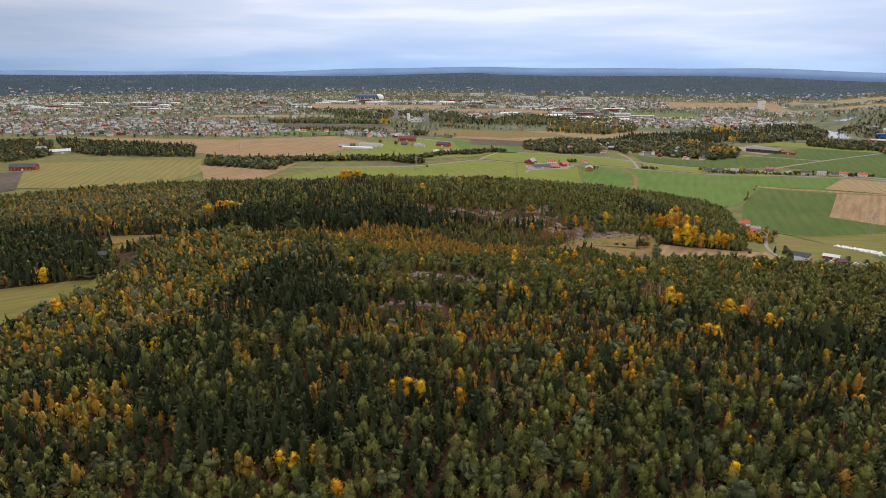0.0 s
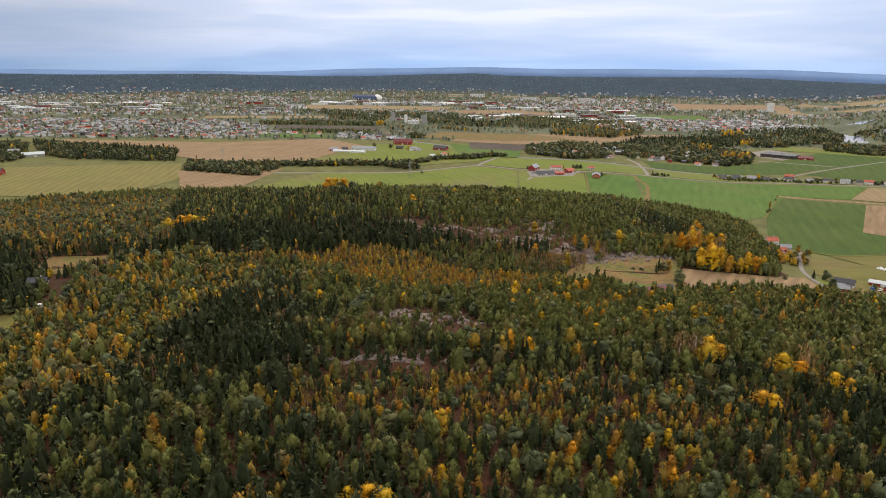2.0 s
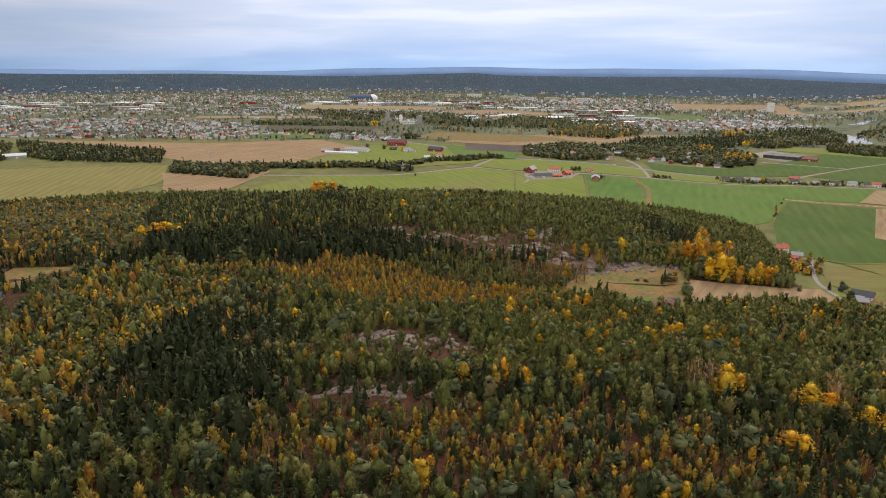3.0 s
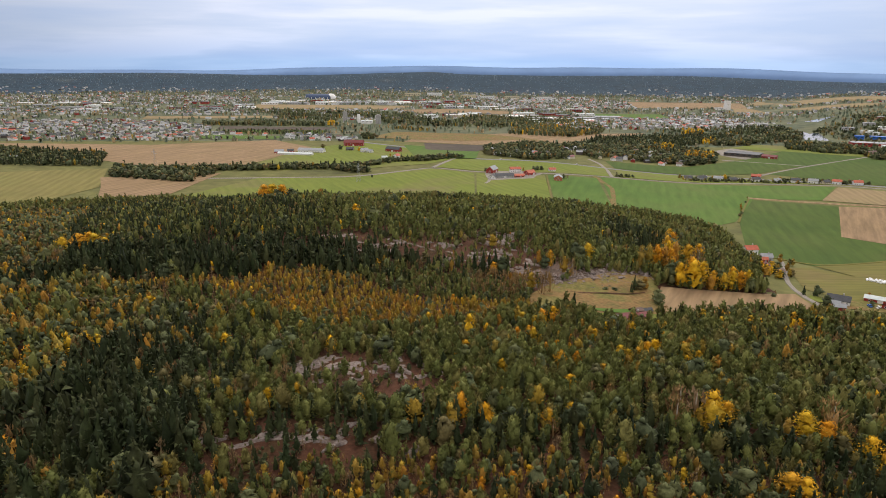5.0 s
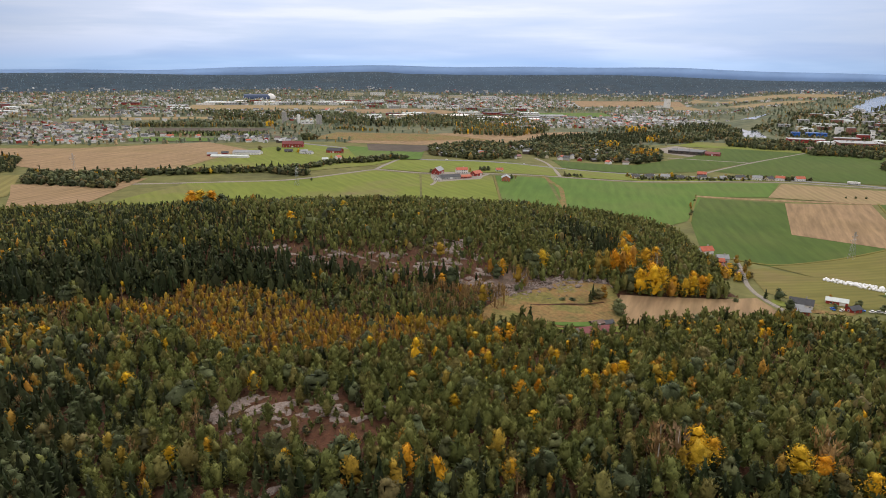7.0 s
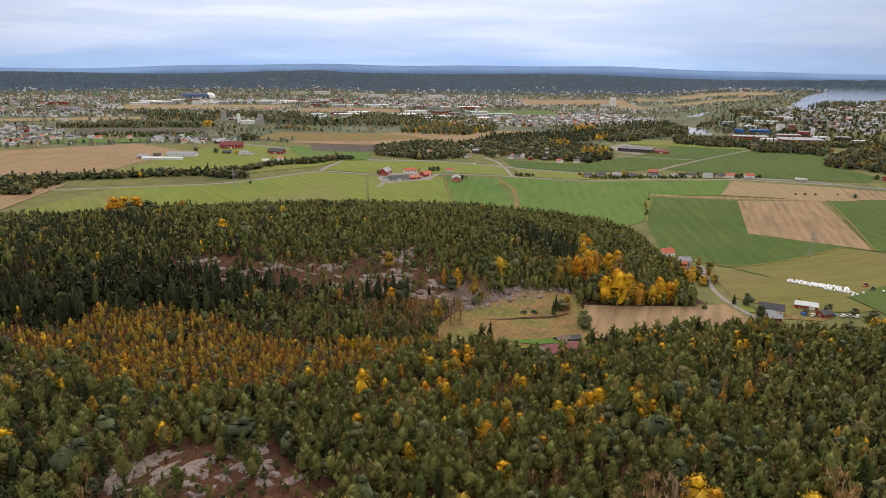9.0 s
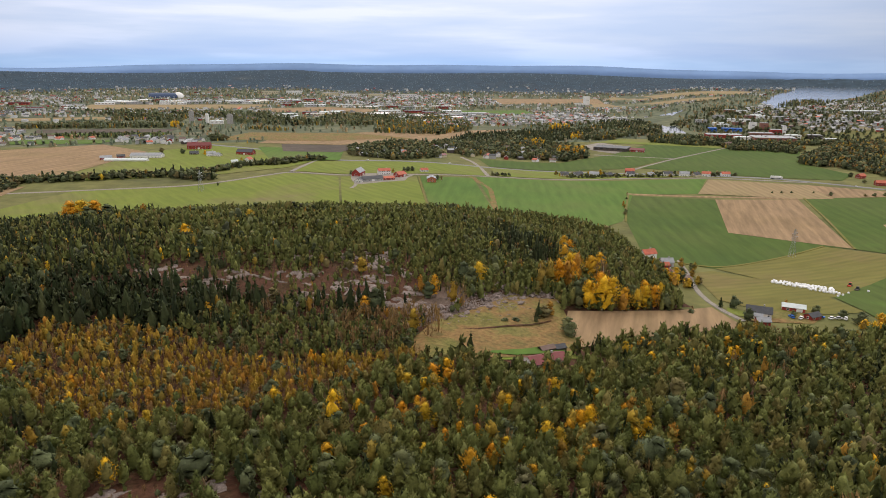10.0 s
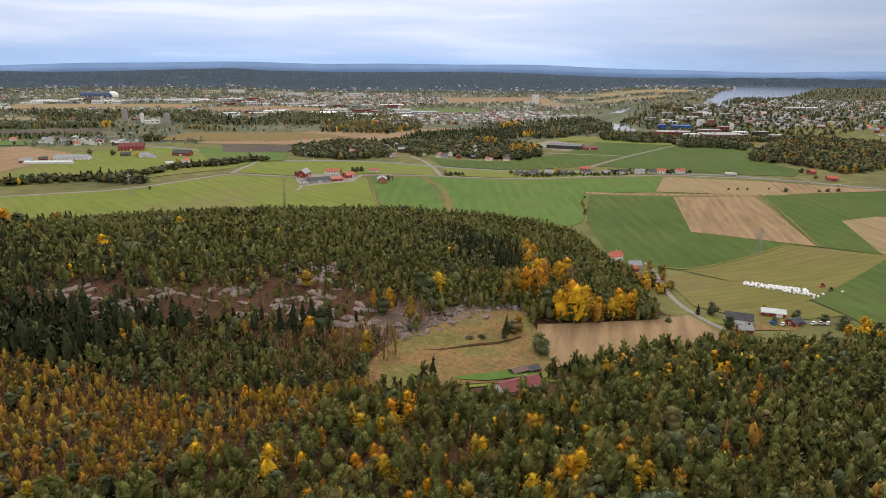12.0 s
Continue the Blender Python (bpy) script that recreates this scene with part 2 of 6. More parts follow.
def big_mesh(name, verts, tris, mats, index=None, tint=None):
    """A large mesh from arrays of corners and triangles."""
    me = bpy.data.meshes.new(name)
    me.vertices.add(len(verts))
    me.vertices.foreach_set("co", np.asarray(verts, np.float32).ravel())
    k = len(tris[0])
    me.loops.add(len(tris) * k)
    me.loops.foreach_set("vertex_index", np.asarray(tris, np.int32).ravel())
    me.polygons.add(len(tris))
    me.polygons.foreach_set("loop_start", np.arange(0, len(tris) * k, k, dtype=np.int32))
    for m in mats:
        me.materials.append(m)
    if index is not None:
        me.polygons.foreach_set("material_index", np.asarray(index, np.int32))
    if tint is not None:
        me.attributes.new("tint", "FLOAT", "POINT").data.foreach_set("value", np.asarray(tint, np.float32))
    me.update(calc_edges=True)
    return me


def mesh_of(name, bm, *mats):
    me = bpy.data.meshes.new(name)
    bm.to_mesh(me)
    bm.free()
    for m in mats:
        me.materials.append(m)
    return me


def part(name, data, parent, m=None, label=""):
    """One mesh object under a thing or a part."""
    ob = new(name, data)
    ob.parent = parent
    if m is not None:
        ob.matrix_basis = m
    return tagged(ob, label) if label else ob


# ---- ground: one sheet from behind the camera to the far ridges ----
def steps(*runs):
    out = []
    for a, b, s in runs:
        out += list(np.arange(a, b, s))
    return np.array(out + [runs[-1][1]], float)


gx = steps((-4950, -900, 150), (-900, -500, 40), (-500, 560, 8), (560, 1000, 40), (1000, 4950, 158))
gy = steps((-1500, 0, 150), (0, 100, 25), (100, 960, 8), (960, 1600, 40), (1600, 4950, 67))
mx, my = np.meshgrid(gx, gy)
gv = np.stack([mx.ravel(), my.ravel(), terrain(mx, my).ravel()], 1)
nx, ny = len(gx), len(gy)
ii = (np.arange(ny - 1)[:, None] * nx + np.arange(nx - 1)[None, :]).ravel()
gq = np.stack([ii, ii + 1, ii + nx + 1, ii + nx], 1)
cx, cy = gv[gq, 0].mean(1), gv[gq, 1].mean(1)
FOREST = [(-560, -120), (500, -120), (540, 400), (440, 450), (378, 492), (345, 510), (288, 520), (270, 566), (278, 600), (304, 640), (314, 690), (335, 780), (318, 815), (250, 845), (120, 868), (-10, 880), (-134, 862), (-250, 925), (-400, 895), (-620, 760), (-720, 500)]
kind_of = np.full(len(gq), 1)
kind_of[inside(cx, cy, FOREST)] = 0
kind_of[cy < -120] = 0
kind_of[cy > 1500] = 2
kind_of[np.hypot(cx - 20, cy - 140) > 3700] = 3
ground = tagged(new("ground", big_mesh("ground", gv, gq, (FLOOR, PLAIN, FARLAND, HAZED_RIDGE), kind_of)), "wooded hills, flat farmland and distant wooded ridges", "ground", kind="structure")
for p in ground.data.polygons:
    p.use_smooth = True


def drape(name, pts, mat, label, lift=0.25, cell=40.0, category="field"):
    """A field with its own edges, laid over the land."""
    bm = bmesh.new()
    bm.faces.new([bm.verts.new((x, y, 0)) for x, y in pts])
    for axis in (0, 1):
        lo, hi = min(p[axis] for p in pts), max(p[axis] for p in pts)
        size = max(cell, (hi - lo) / 30)
        c = lo + size
        while c < hi:
            no = (1, 0, 0) if axis == 0 else (0, 1, 0)
            bmesh.ops.bisect_plane(bm, geom=bm.verts[:] + bm.edges[:] + bm.faces[:], plane_co=(c, c, 0), plane_no=no)
            c += size
    for v in bm.verts:
        v.co.z = height(v.co.x, v.co.y) + lift
    bmesh.ops.recalc_face_normals(bm, faces=bm.faces[:])
    if sum(f.normal.z for f in bm.faces) < 0:
        bmesh.ops.reverse_faces(bm, faces=bm.faces[:])
    return tagged(new(name, mesh_of(name, bm, mat)), label, category, kind="structure")


FIELDS = []


def field(pts, mat, label, lift=0.25):
    FIELDS.append(pts)
    return drape("field", pts, mat, label, lift + 0.012 * len(FIELDS))


def road(name, pts, width, mat, label, lift=0.5):
    """A ribbon of road with slightly raised, bevelled verges."""
    path = []
    for (ax, ay), (bx, by) in zip(pts, pts[1:]):
        k = max(1, int(math.hypot(bx - ax, by - ay) / 12))
        path += [(ax + (bx - ax) * i / k, ay + (by - ay) * i / k) for i in range(k)]
    path.append(pts[-1])
    for _ in range(2):
        path = [path[0]] + [((a[0] + 2 * b[0] + c[0]) / 4, (a[1] + 2 * b[1] + c[1]) / 4) for a, b, c in zip(path, path[1:], path[2:])] + [path[-1]]
    bm = bmesh.new()
    rows = []
    for i, (x, y) in enumerate(path):
        a, c = path[max(0, i - 1)], path[min(len(path) - 1, i + 1)]
        d = Vector((c[0] - a[0], c[1] - a[1])).normalized()
        sx, sy = -d.y, d.x
        z = height(x, y)
        rows.append([bm.verts.new((x + sx * o, y + sy * o, z + u)) for o, u in ((-width * 0.62, 0.0), (-width / 2, lift), (width / 2, lift), (width * 0.62, 0.0))])
    for p, q in zip(rows, rows[1:]):
        for i in range(3):
            bm.faces.new((p[i], q[i], q[i + 1], p[i + 1]))
    bmesh.ops.recalc_face_normals(bm, faces=bm.faces[:])
    return tagged(new(name, mesh_of(name, bm, mat)), label, "road", kind="structure")


field([(465, 975), (557, 929), (465, 784), (537, 708), (517, 720), (363, 667), (320, 696), (381, 830)], DEEP, "dark green winter crop field beside the wooded hill")
field([(557, 929), (657, 907), (537, 708), (465, 784)], STUBBLE, "pale tan stubble field with harvest rows", 0.4)
field([(671, 913), (841, 882), (960, 700), (760, 640), (569, 668), (537, 708)], DEEP, "dark green crop field beside stubble")
field([(644, 776), (698, 780), (800, 690), (640, 610), (566, 669)], STRAW, "pale straw field", 0.4)
field([(363, 667), (517, 720), (566, 669), (640, 610), (554, 657), (402, 585), (390, 585), (380, 635)], OLIVE, "mown olive-green meadow with wrapped bales")
field([(355, 660), (380, 635), (390, 585), (384, 551), (352, 551), (318, 562), (304, 585), (330, 650)], OLIVE, "mown meadow strip beside a farm lane")
field([(394, 585), (554, 657), (640, 610), (520, 480), (420, 470), (371, 520), (384, 551)], DEEP, "dark green field below the forest", 0.45)
field([(305, 1094), (640, 1062), (559, 966), (475, 980), (379, 835), (325, 790), (252, 850)], GREEN, "broad green crop field")
field([(559, 966), (639, 1056), (743, 987), (705, 906), (667, 908)], STRAW, "narrow pale stubble strip beside the road", 0.4)
field([(743, 987), (860, 880), (841, 884), (705, 905)], STUBBLE, "narrow tan stubble strip beside the road", 0.4)
field([(125, 1103), (221, 1086), (185, 860), (100, 860)], TURF, "yellow-green field with worn streaks")
field([(226, 1085), (296, 1080), (249, 850), (187, 858)], GREEN, "green grass field by a brick house")
field([(-180, 1068), (-60, 1072), (-25, 1088), (60, 1150), (122, 1104), (98, 862), (-134, 862), (-250, 930)], TURF, "yellow-green field with tractor tracks")
field([(70, 1165), (130, 1126), (321, 1104), (340, 1190), (282, 1210), (141, 1243), (104, 1250)], TURF, "yellow-green field between two roads")
field([(356, 1186), (461, 1158), (531, 1131), (640, 1080), (530, 1092), (340, 1108)], TURF, "grass field between road and highway")
field([(597, 1176), (920, 1378), (989, 1386), (1024, 1309), (891, 1164), (880, 1046), (822, 1006), (735, 1056), (676, 1096)], DEEP, "large dark green field rising to a wood")
field([(575, 1172), (700, 1250), (890, 1362), (780, 1450), (640, 1330), (500, 1250), (370, 1290), (360, 1200), (470, 1168)], DEEP, "dark green field behind the highway")
field([(780, 1450), (890, 1368), (960, 1400), (900, 1520), (780, 1560), (690, 1500)], TURF, "bright green grass field")
field([(161, 1443), (287, 1476), (624, 1801), (431, 1782), (181, 1623), (60, 1600), (20, 1500)], STUBBLE, "tan stubble field before a belt of trees")
field([(-683, 1104), (-418, 1160), (-365, 1006), (-400, 880), (-575, 880)], MOWN, "striped olive field by a red barn")
field([(-900, 960), (-640, 1015), (-562, 872), (-600, 770), (-800, 740)], PLOUGH, "dark ploughed field")
field([(-835, 1496), (-458, 1452), (-243, 1530), (-152, 1410), (-234, 1152), (-300, 1130), (-433, 1225)], STUBBLE, "broad tan stubble field")
field([(-364, 1010), (-395, 1081), (-240, 1112), (-260, 960), (-330, 920)], STUBBLE, "tan stubble corner")
field([(-229, 1156), (-152, 1410), (-60, 1478), (11, 1415), (67, 1350), (104, 1256), (64, 1200), (-40, 1150), (-200, 1140)], TURF, "bright green field round a farmstead")
field([(-320, 447), (-238, 447), (-225, 425), (-254, 372), (-300, 352), (-400, 360), (-420, 440)], OLIVE, "mown yellow-green clearing in the forest")
field([(-284, 560), (-225, 555), (-223, 522), (-250, 512), (-280, 525)], MEADOW, "small fallow clearing in the forest")
field([(-370, 1660), (-170, 1640), (-160, 1720), (-380, 1740)], GREEN, "green field at the edge of town")
field([(-420, 1760), (-160, 1730), (-150, 1800), (-430, 1830)], PLOUGH, "dark ploughed field by a wooded bank")
field([(60, 2250), (330, 2300), (420, 2500), (0, 2420)], STUBBLE, "tan field among the far houses")
field([(-500, 2450), (0, 2430), (60, 2620), (-520, 2700)], STRAW, "pale airfield grass")
field([(930, 2750), (1350, 2700), (1500, 3050), (1020, 3150)], STUBBLE, "far tan field by woods")
field([(1200, 2500), (1560, 2330), (1760, 2500), (1300, 2720)], STRAW, "far pale field near the lake")
field([(1450, 2900), (1950, 2660), (2300, 2980), (1650, 3200)], STRAW, "far pale field before the lake")
field([(640, 2250), (860, 2230), (900, 2420), (650, 2440)], GREEN, "far green field among houses")
field([(-700, 2050), (-250, 2080), (-260, 2160), (-720, 2140)], STRAW, "narrow pale field among houses")
field([(40, 1260), (140, 1252), (160, 1370), (20, 1440)], GREEN, "green field by the highway", 0.4)
field([(60, 1370), (150, 1340), (200, 1420), (60, 1470)], PLOUGH, "dark ploughed patch", 0.5)
STUB = [(192, 566), (262, 566), (288, 570), (286, 545), (280, 533), (217, 528), (172, 520), (182, 548)]
MEAD = [(96, 530), (112, 550), (140, 566), (165, 584), (192, 580), (186, 548), (176, 518), (142, 508), (100, 506), (88, 516)]
drape("lawn", [(128, 512), (140, 509), (166, 513), (168, 519), (150, 523), (132, 519)], GREEN, "bright green lawn behind the red-roofed cabin", 1.3, 6, category="lawn")
drape("ditch", [(100, 532), (118, 539), (134, 541), (150, 545), (163, 547), (176, 552), (176.6, 553.2), (163, 548.4), (150, 546.6), (134, 542.4), (118, 540.6), (100, 533.6)], FLOOR, "dark wet ditch across the meadow", 1.15, 6, category="ditch")
field(STUB, STUBBLE, "pale cut hayfield among trees", 0.2)
drape("scree", [(102, 544), (120, 552), (140, 562), (152, 574), (176, 582), (206, 588), (204, 602), (180, 606), (146, 606), (120, 586), (98, 562)], earth("slash_and_soil", ((0.3, (0.10, 0.072, 0.052)), (0.5, (0.16, 0.115, 0.09)), (0.7, (0.12, 0.07, 0.05))), 0.12, 1.2, 0.4, low=0.6, high=1.4), "bare reddish soil strewn with stones and slash", 0.12, 12, "scree")
field([(-60, 1570), (150, 1500), (330, 1560), (200, 1640), (0, 1690)], MEADOW, "brown disturbed ground by a gravel pit")
field([(-420, 1560), (-250, 1545), (-230, 1600), (-400, 1630)], GREEN, "green paddock before the houses", 0.3)
field(MEAD, MEADOW, "dry russet meadow below the rocks", 0.2)
drape("lawn", [(128, 520), (172, 524), (170, 506), (130, 505)], TURF, "bright green lawn round a cabin", 0.4, category="lawn")

ROADS = [
    road("road", [(-260, 1070), (-182, 1072), (-62, 1077), (-27, 1093), (64, 1160), (127, 1116), (197, 1102), (321, 1100), (427, 1095), (530, 1090), (654, 1068), (760, 1004)], 4.5, GRAVEL, "pale country road between fields"),
    road("road", [(-120, 1560), (-55, 1486), (11, 1423), (67, 1358), (141, 1250), (282, 1216), (352, 1191), (461, 1163), (531, 1136), (664, 1084), (742, 1040), (790, 980), (855, 895), (980, 740)], 7, ASPHALT, "grey asphalt highway across the plain"),
    road("road", [(344, 1300), (348, 1245), (338, 1170), (325, 1102)], 4.5, GRAVEL, "side road between highway and country road"),
    road("road", [(560, 1145), (590, 1168), (714, 1254), (915, 1374), (970, 1420)], 4.5, GRAVEL, "pale farm road across a dark green field"),
    road("road", [(600, 1330), (654, 1293), (714, 1254)], 5, GRAVEL, "pale farm track"),
    road("road", [(64, 1160), (75, 1190), (104, 1256)], 5, GRAVEL, "short link road to the highway"),
    road("road", [(297, 1098), (293, 1000), (252, 860)], 6, MEADOW, "brown grassy track across a field"),
    road("road", [(345, 690), (329, 652), (305, 611), (293, 583), (290, 564), (292, 546)], 3, GRAVEL, "pale gravel farm lane"),
    road("road", [(470, 985), (542, 952), (659, 913), (705, 904)], 7, STUBBLE, "dry field margin"),
]

for pts in ([(320, 697), (363, 667), (400, 680), (517, 721)], [(537, 706), (600, 800), (671, 913)], [(381, 832), (420, 900), (467, 977)], [(185, 862), (224, 1086)]):
    road("field_margin", pts, 2.2, OLIVE, "narrow grassy field margin", 0.75)

# ---- water ----
WATER, _n, _l, _b = nodes_of("still_water", 0.12, 0, 0.5)
_b.inputs["Base Color"].default_value = (0.05, 0.07, 0.09, 1)
_bp = _n.new("ShaderNodeBump")
_bp.inputs["Distance"].default_value, _bp.inputs["Strength"].default_value = 0.3, 0.25
_l.new(noise_node(_n, _l, 0.3, 3), _bp.inputs["Height"])
_l.new(_bp.outputs[0], _b.inputs["Normal"])
LAKE = [(1479, 1925), (1590, 2060), (1656, 2196), (1840, 2360), (1996, 2548), (2260, 2800), (2563, 3056), (2800, 3300), (3036, 3497), (3300, 3123), (3102, 2920), (2550, 2565), (2240, 2400), (1970, 2211), (1618, 2010)]
RIVER = [(948, 1648), (985, 1615), (1030, 1730), (1075, 1860), (1270, 2040), (1100, 1985), (1020, 1850)]
drape("water", LAKE, WATER, "grey-blue lake between wooded shores", 0.3, category="lake")
drape("water", RIVER, WATER, "pale bend of a river", 0.3, category="river")
drape("water", [(180, 1900), (330, 1880), (340, 1930), (200, 1960)], WATER, "small pale pond beyond the quarry", 0.3, category="pond")


# ---- trees: crowns of many small tufts over a lumpy core, on tapered trunks ----
KINDS = ("pine", "spruce", "gold", "amber", "rust", "leaf")
LEAVES = (PINE, SPRUCE, GOLD, AMBER, RUST, LEAF)
#        height, crown base, radius, tuft size
FORM = {"pine": (8.9, 0.08, 2.95, 0.85), "spruce": (11.8, 0.03, 2.7, 0.95), "gold": (10.5, 0.08, 3.5, 0.82),
        "amber": (9.0, 0.10, 2.0, 0.75), "rust": (7.5, 0.08, 1.7, 0.75), "leaf": (8.6, 0.03, 3.5, 0.85)}


def outline(kind, u, odd=False):
    """Radius of the crown at u, from 0 at its base to 1 at its top."""
    if kind == "spruce":
        return (1 - u) ** 0.85 * (0.55 + 0.45 * min(1, u * 6)) + 0.02
    if kind == "pine" and odd:
        return (1 - u ** 1.1) ** 0.72 * (0.5 + 0.5 * min(1, u * 3.2)) * 1.05 + 0.02
    if kind == "pine":
        return (1 - u ** 1.45) ** 0.62 * (0.5 + 0.5 * min(1, u * 2.8))
    if kind in ("amber", "rust"):
        return math.sin(math.pi * min(1, 0.12 + 0.86 * u) ** 0.8) ** 0.8
    return math.sin(math.pi * min(1.0, 0.16 + 0.82 * u) ** 0.9) ** 0.62


def crown_arrays(kind, seed, tufts, sides, rings):
    """Corners and triangles of one crown at its real size: a deeply furrowed body of boughs, feathered with sprays of needles or leaves."""
    rng = random.Random(seed)
    H, base, R, size = FORM[kind]
    V, T = [], []
    lobes = [(rng.uniform(0, 6.28), rng.uniform(0.1, 0.85), rng.uniform(0.15, 0.42) * (1.4 if kind in ("gold", "leaf", "amber") else 1.0)) for _ in range(6)]

    def radius(u, a):
        r = outline(kind, u, seed % 2 == 1)
        bulge = 1.0
        for la, lu, s in lobes:
            bulge += s * math.exp(-((math.cos(a - la) - 1) / 0.5) ** 2 - ((u - lu) / 0.17) ** 2)
            bulge -= 0.6 * s * math.exp(-((math.cos(a - la - 2.2) - 1) / 0.5) ** 2 - ((u - lu - 0.12) / 0.15) ** 2)
        return R * r * max(0.45, bulge)

    broadleaf = kind == "leaf"
    z_of = lambda u: H * (base + (1 - base) * u)
    core = {"rust": 0.32, "amber": 0.78, "gold": 0.60, "leaf": 0.80, "spruce": 0.92}.get(kind, 0.80)
    lean = (rng.uniform(-0.35, 0.35), rng.uniform(-0.35, 0.35)) if kind != "spruce" else (0.0, 0.0)
    for k in range(rings):
        u = 0.05 + 0.77 * k / max(1, rings - 1)
        spin = rng.uniform(0, 6.28)
        for i in range(sides):
            a = spin + 6.283 * (i + rng.uniform(-0.25, 0.25)) / sides
            r = radius(u, a) * core * (rng.uniform(0.86, 1.08) if (i + k) % 2 else rng.uniform(0.70, 0.88) if broadleaf else rng.uniform(0.52, 0.72))
            V.append((r * math.cos(a) + lean[0] * u, r * math.sin(a) + lean[1] * u, z_of(u) + rng.uniform(-0.045, 0.045) * H))
    V.append((lean[0] + rng.uniform(-0.2, 0.2), lean[1] + rng.uniform(-0.2, 0.2), z_of(0.97)))
    top = len(V) - 1
    for k in range(rings - 1):
        for i in range(sides):
            a, b = k * sides + i, k * sides + (i + 1) % sides
            T += [(a, b, a + sides), (b, b + sides, a + sides)]
    for i in range(sides):
        T.append(((rings - 1) * sides + i, (rings - 1) * sides + (i + 1) % sides, top))
    grow = (64 / max(8, tufts)) ** 0.35
    rise = {"pine": 0.8, "spruce": -0.1, "gold": 0.3, "amber": 1.0, "rust": 1.8, "leaf": 0.2}[kind]
    long, broad = {"pine": (1.05, 0.42), "spruce": (1.0, 0.42), "rust": (1.3, 0.24), "amber": (0.9, 0.45)}.get(kind, (0.75, 0.5))
    for j in range(tufts):
        u = rng.random() ** (1.25 if kind == "spruce" else 0.85) * 0.97
        a = rng.uniform(0, 6.283)
        r = radius(u, a) * (rng.uniform(0.45, 0.86) if kind == "gold" else rng.uniform(0.58, 0.98))
        c = Vector((r * math.cos(a) + lean[0] * u, r * math.sin(a) + lean[1] * u, z_of(u)))
        out = Vector((math.cos(a), math.sin(a), rise + 1.3 * u * u)) + Vector((rng.gauss(0, 0.4), rng.gauss(0, 0.4), rng.gauss(0, 0.35)))
        out.normalize()
        side = out.cross(Vector((rng.gauss(0, 1), rng.gauss(0, 1), rng.gauss(0, 1)))).normalized()
        s = size * grow * rng.uniform(0.6, 1.15) * (0.75 if u > 0.85 else 1.0)
        n = len(V)
        V += [c + side * s * broad - out * s * 0.35, c - side * s * broad - out * s * 0.35, c + out * s * long + side * s * rng.uniform(-0.3, 0.3)]
        T += [(n, n + 1, n + 2)]
    return np.array([tuple(v) for v in V]), np.array(T)


def trunk_arrays(kind, seed, sides=5):
    rng = random.Random(seed)
    H, base, R, size = FORM[kind]
    r0 = 0.012 * H + 0.05
    V, T = [], []
    for k, (h, f) in enumerate(((-0.06, 1.3), (0.06, 1.0), (0.45, 0.7), (0.9, 0.2))):
        ox, oy = rng.uniform(-0.1, 0.1) * k, rng.uniform(-0.1, 0.1) * k
        for i in range(sides):
            a = 6.283 * i / sides
            V.append((ox + r0 * f * math.cos(a), oy + r0 * f * math.sin(a), H * h))
    for k in range(3):
        for i in range(sides):
            a, b = k * sides + i, k * sides + (i + 1) % sides
            T += [(a, b, a + sides), (b, b + sides, a + sides)]
    if kind in ("gold", "leaf", "pine"):
        for _ in range(3):
            a, h, n = rng.uniform(0, 6.28), H * rng.uniform(base * 0.9, 0.6), len(V)
            tip = (R * 0.6 * math.cos(a), R * 0.6 * math.sin(a), h + 0.16 * H)
            V += [(0.0, 0.0, h - 0.2), (0.0, 0.0, h + 0.2), (0.1 * math.sin(a), -0.1 * math.cos(a), h), tip]
            T += [(n, n + 1, n + 3), (n + 1, n + 2, n + 3), (n + 2, n, n + 3)]
    return np.array(V), np.array(T)


SHAPES = 6
#          sprays, sides and rings of the body; by kind where it differs
DETAIL = {0: (80, 7, 5), 1: (18, 6, 3), 2: (4, 5, 3), 3: (0, 5, 2)}
RICH = {("gold", 0): (430, 9, 6), ("leaf", 0): (130, 9, 6), ("spruce", 0): (32, 7, 4), ("spruce", 1): (8, 5, 3), ("gold", 1): (50, 7, 4), ("leaf", 1): (26, 6, 4), ("amber", 0): (60, 7, 5), ("rust", 0): (90, 5, 3), ("rust", 1): (30, 4, 3), ("rust", 2): (12, 4, 3), ("spruce", 2): (2, 5, 2)}
CROWN = {(k, lod, s): crown_arrays(k, 100 * i + s, *RICH.get((k, lod), DETAIL[lod])) for i, k in enumerate(KINDS) for lod in DETAIL for s in range(SHAPES)}
STEM = {}
for k in KINDS:
    H, w = FORM[k][0], 0.012 * FORM[k][0] + 0.05
    STEM[k] = (np.array([(w, 0, -0.5), (-w / 2, w, -0.5), (-w / 2, -w, -0.5), (0.1, 0.1, H * 0.8)]), np.array([(0, 1, 3), (1, 2, 3), (2, 0, 3)]))
TRUNK = {(k, s): trunk_arrays(k, 900 + 10 * i + s) for i, k in enumerate(KINDS) for s in range(SHAPES)}


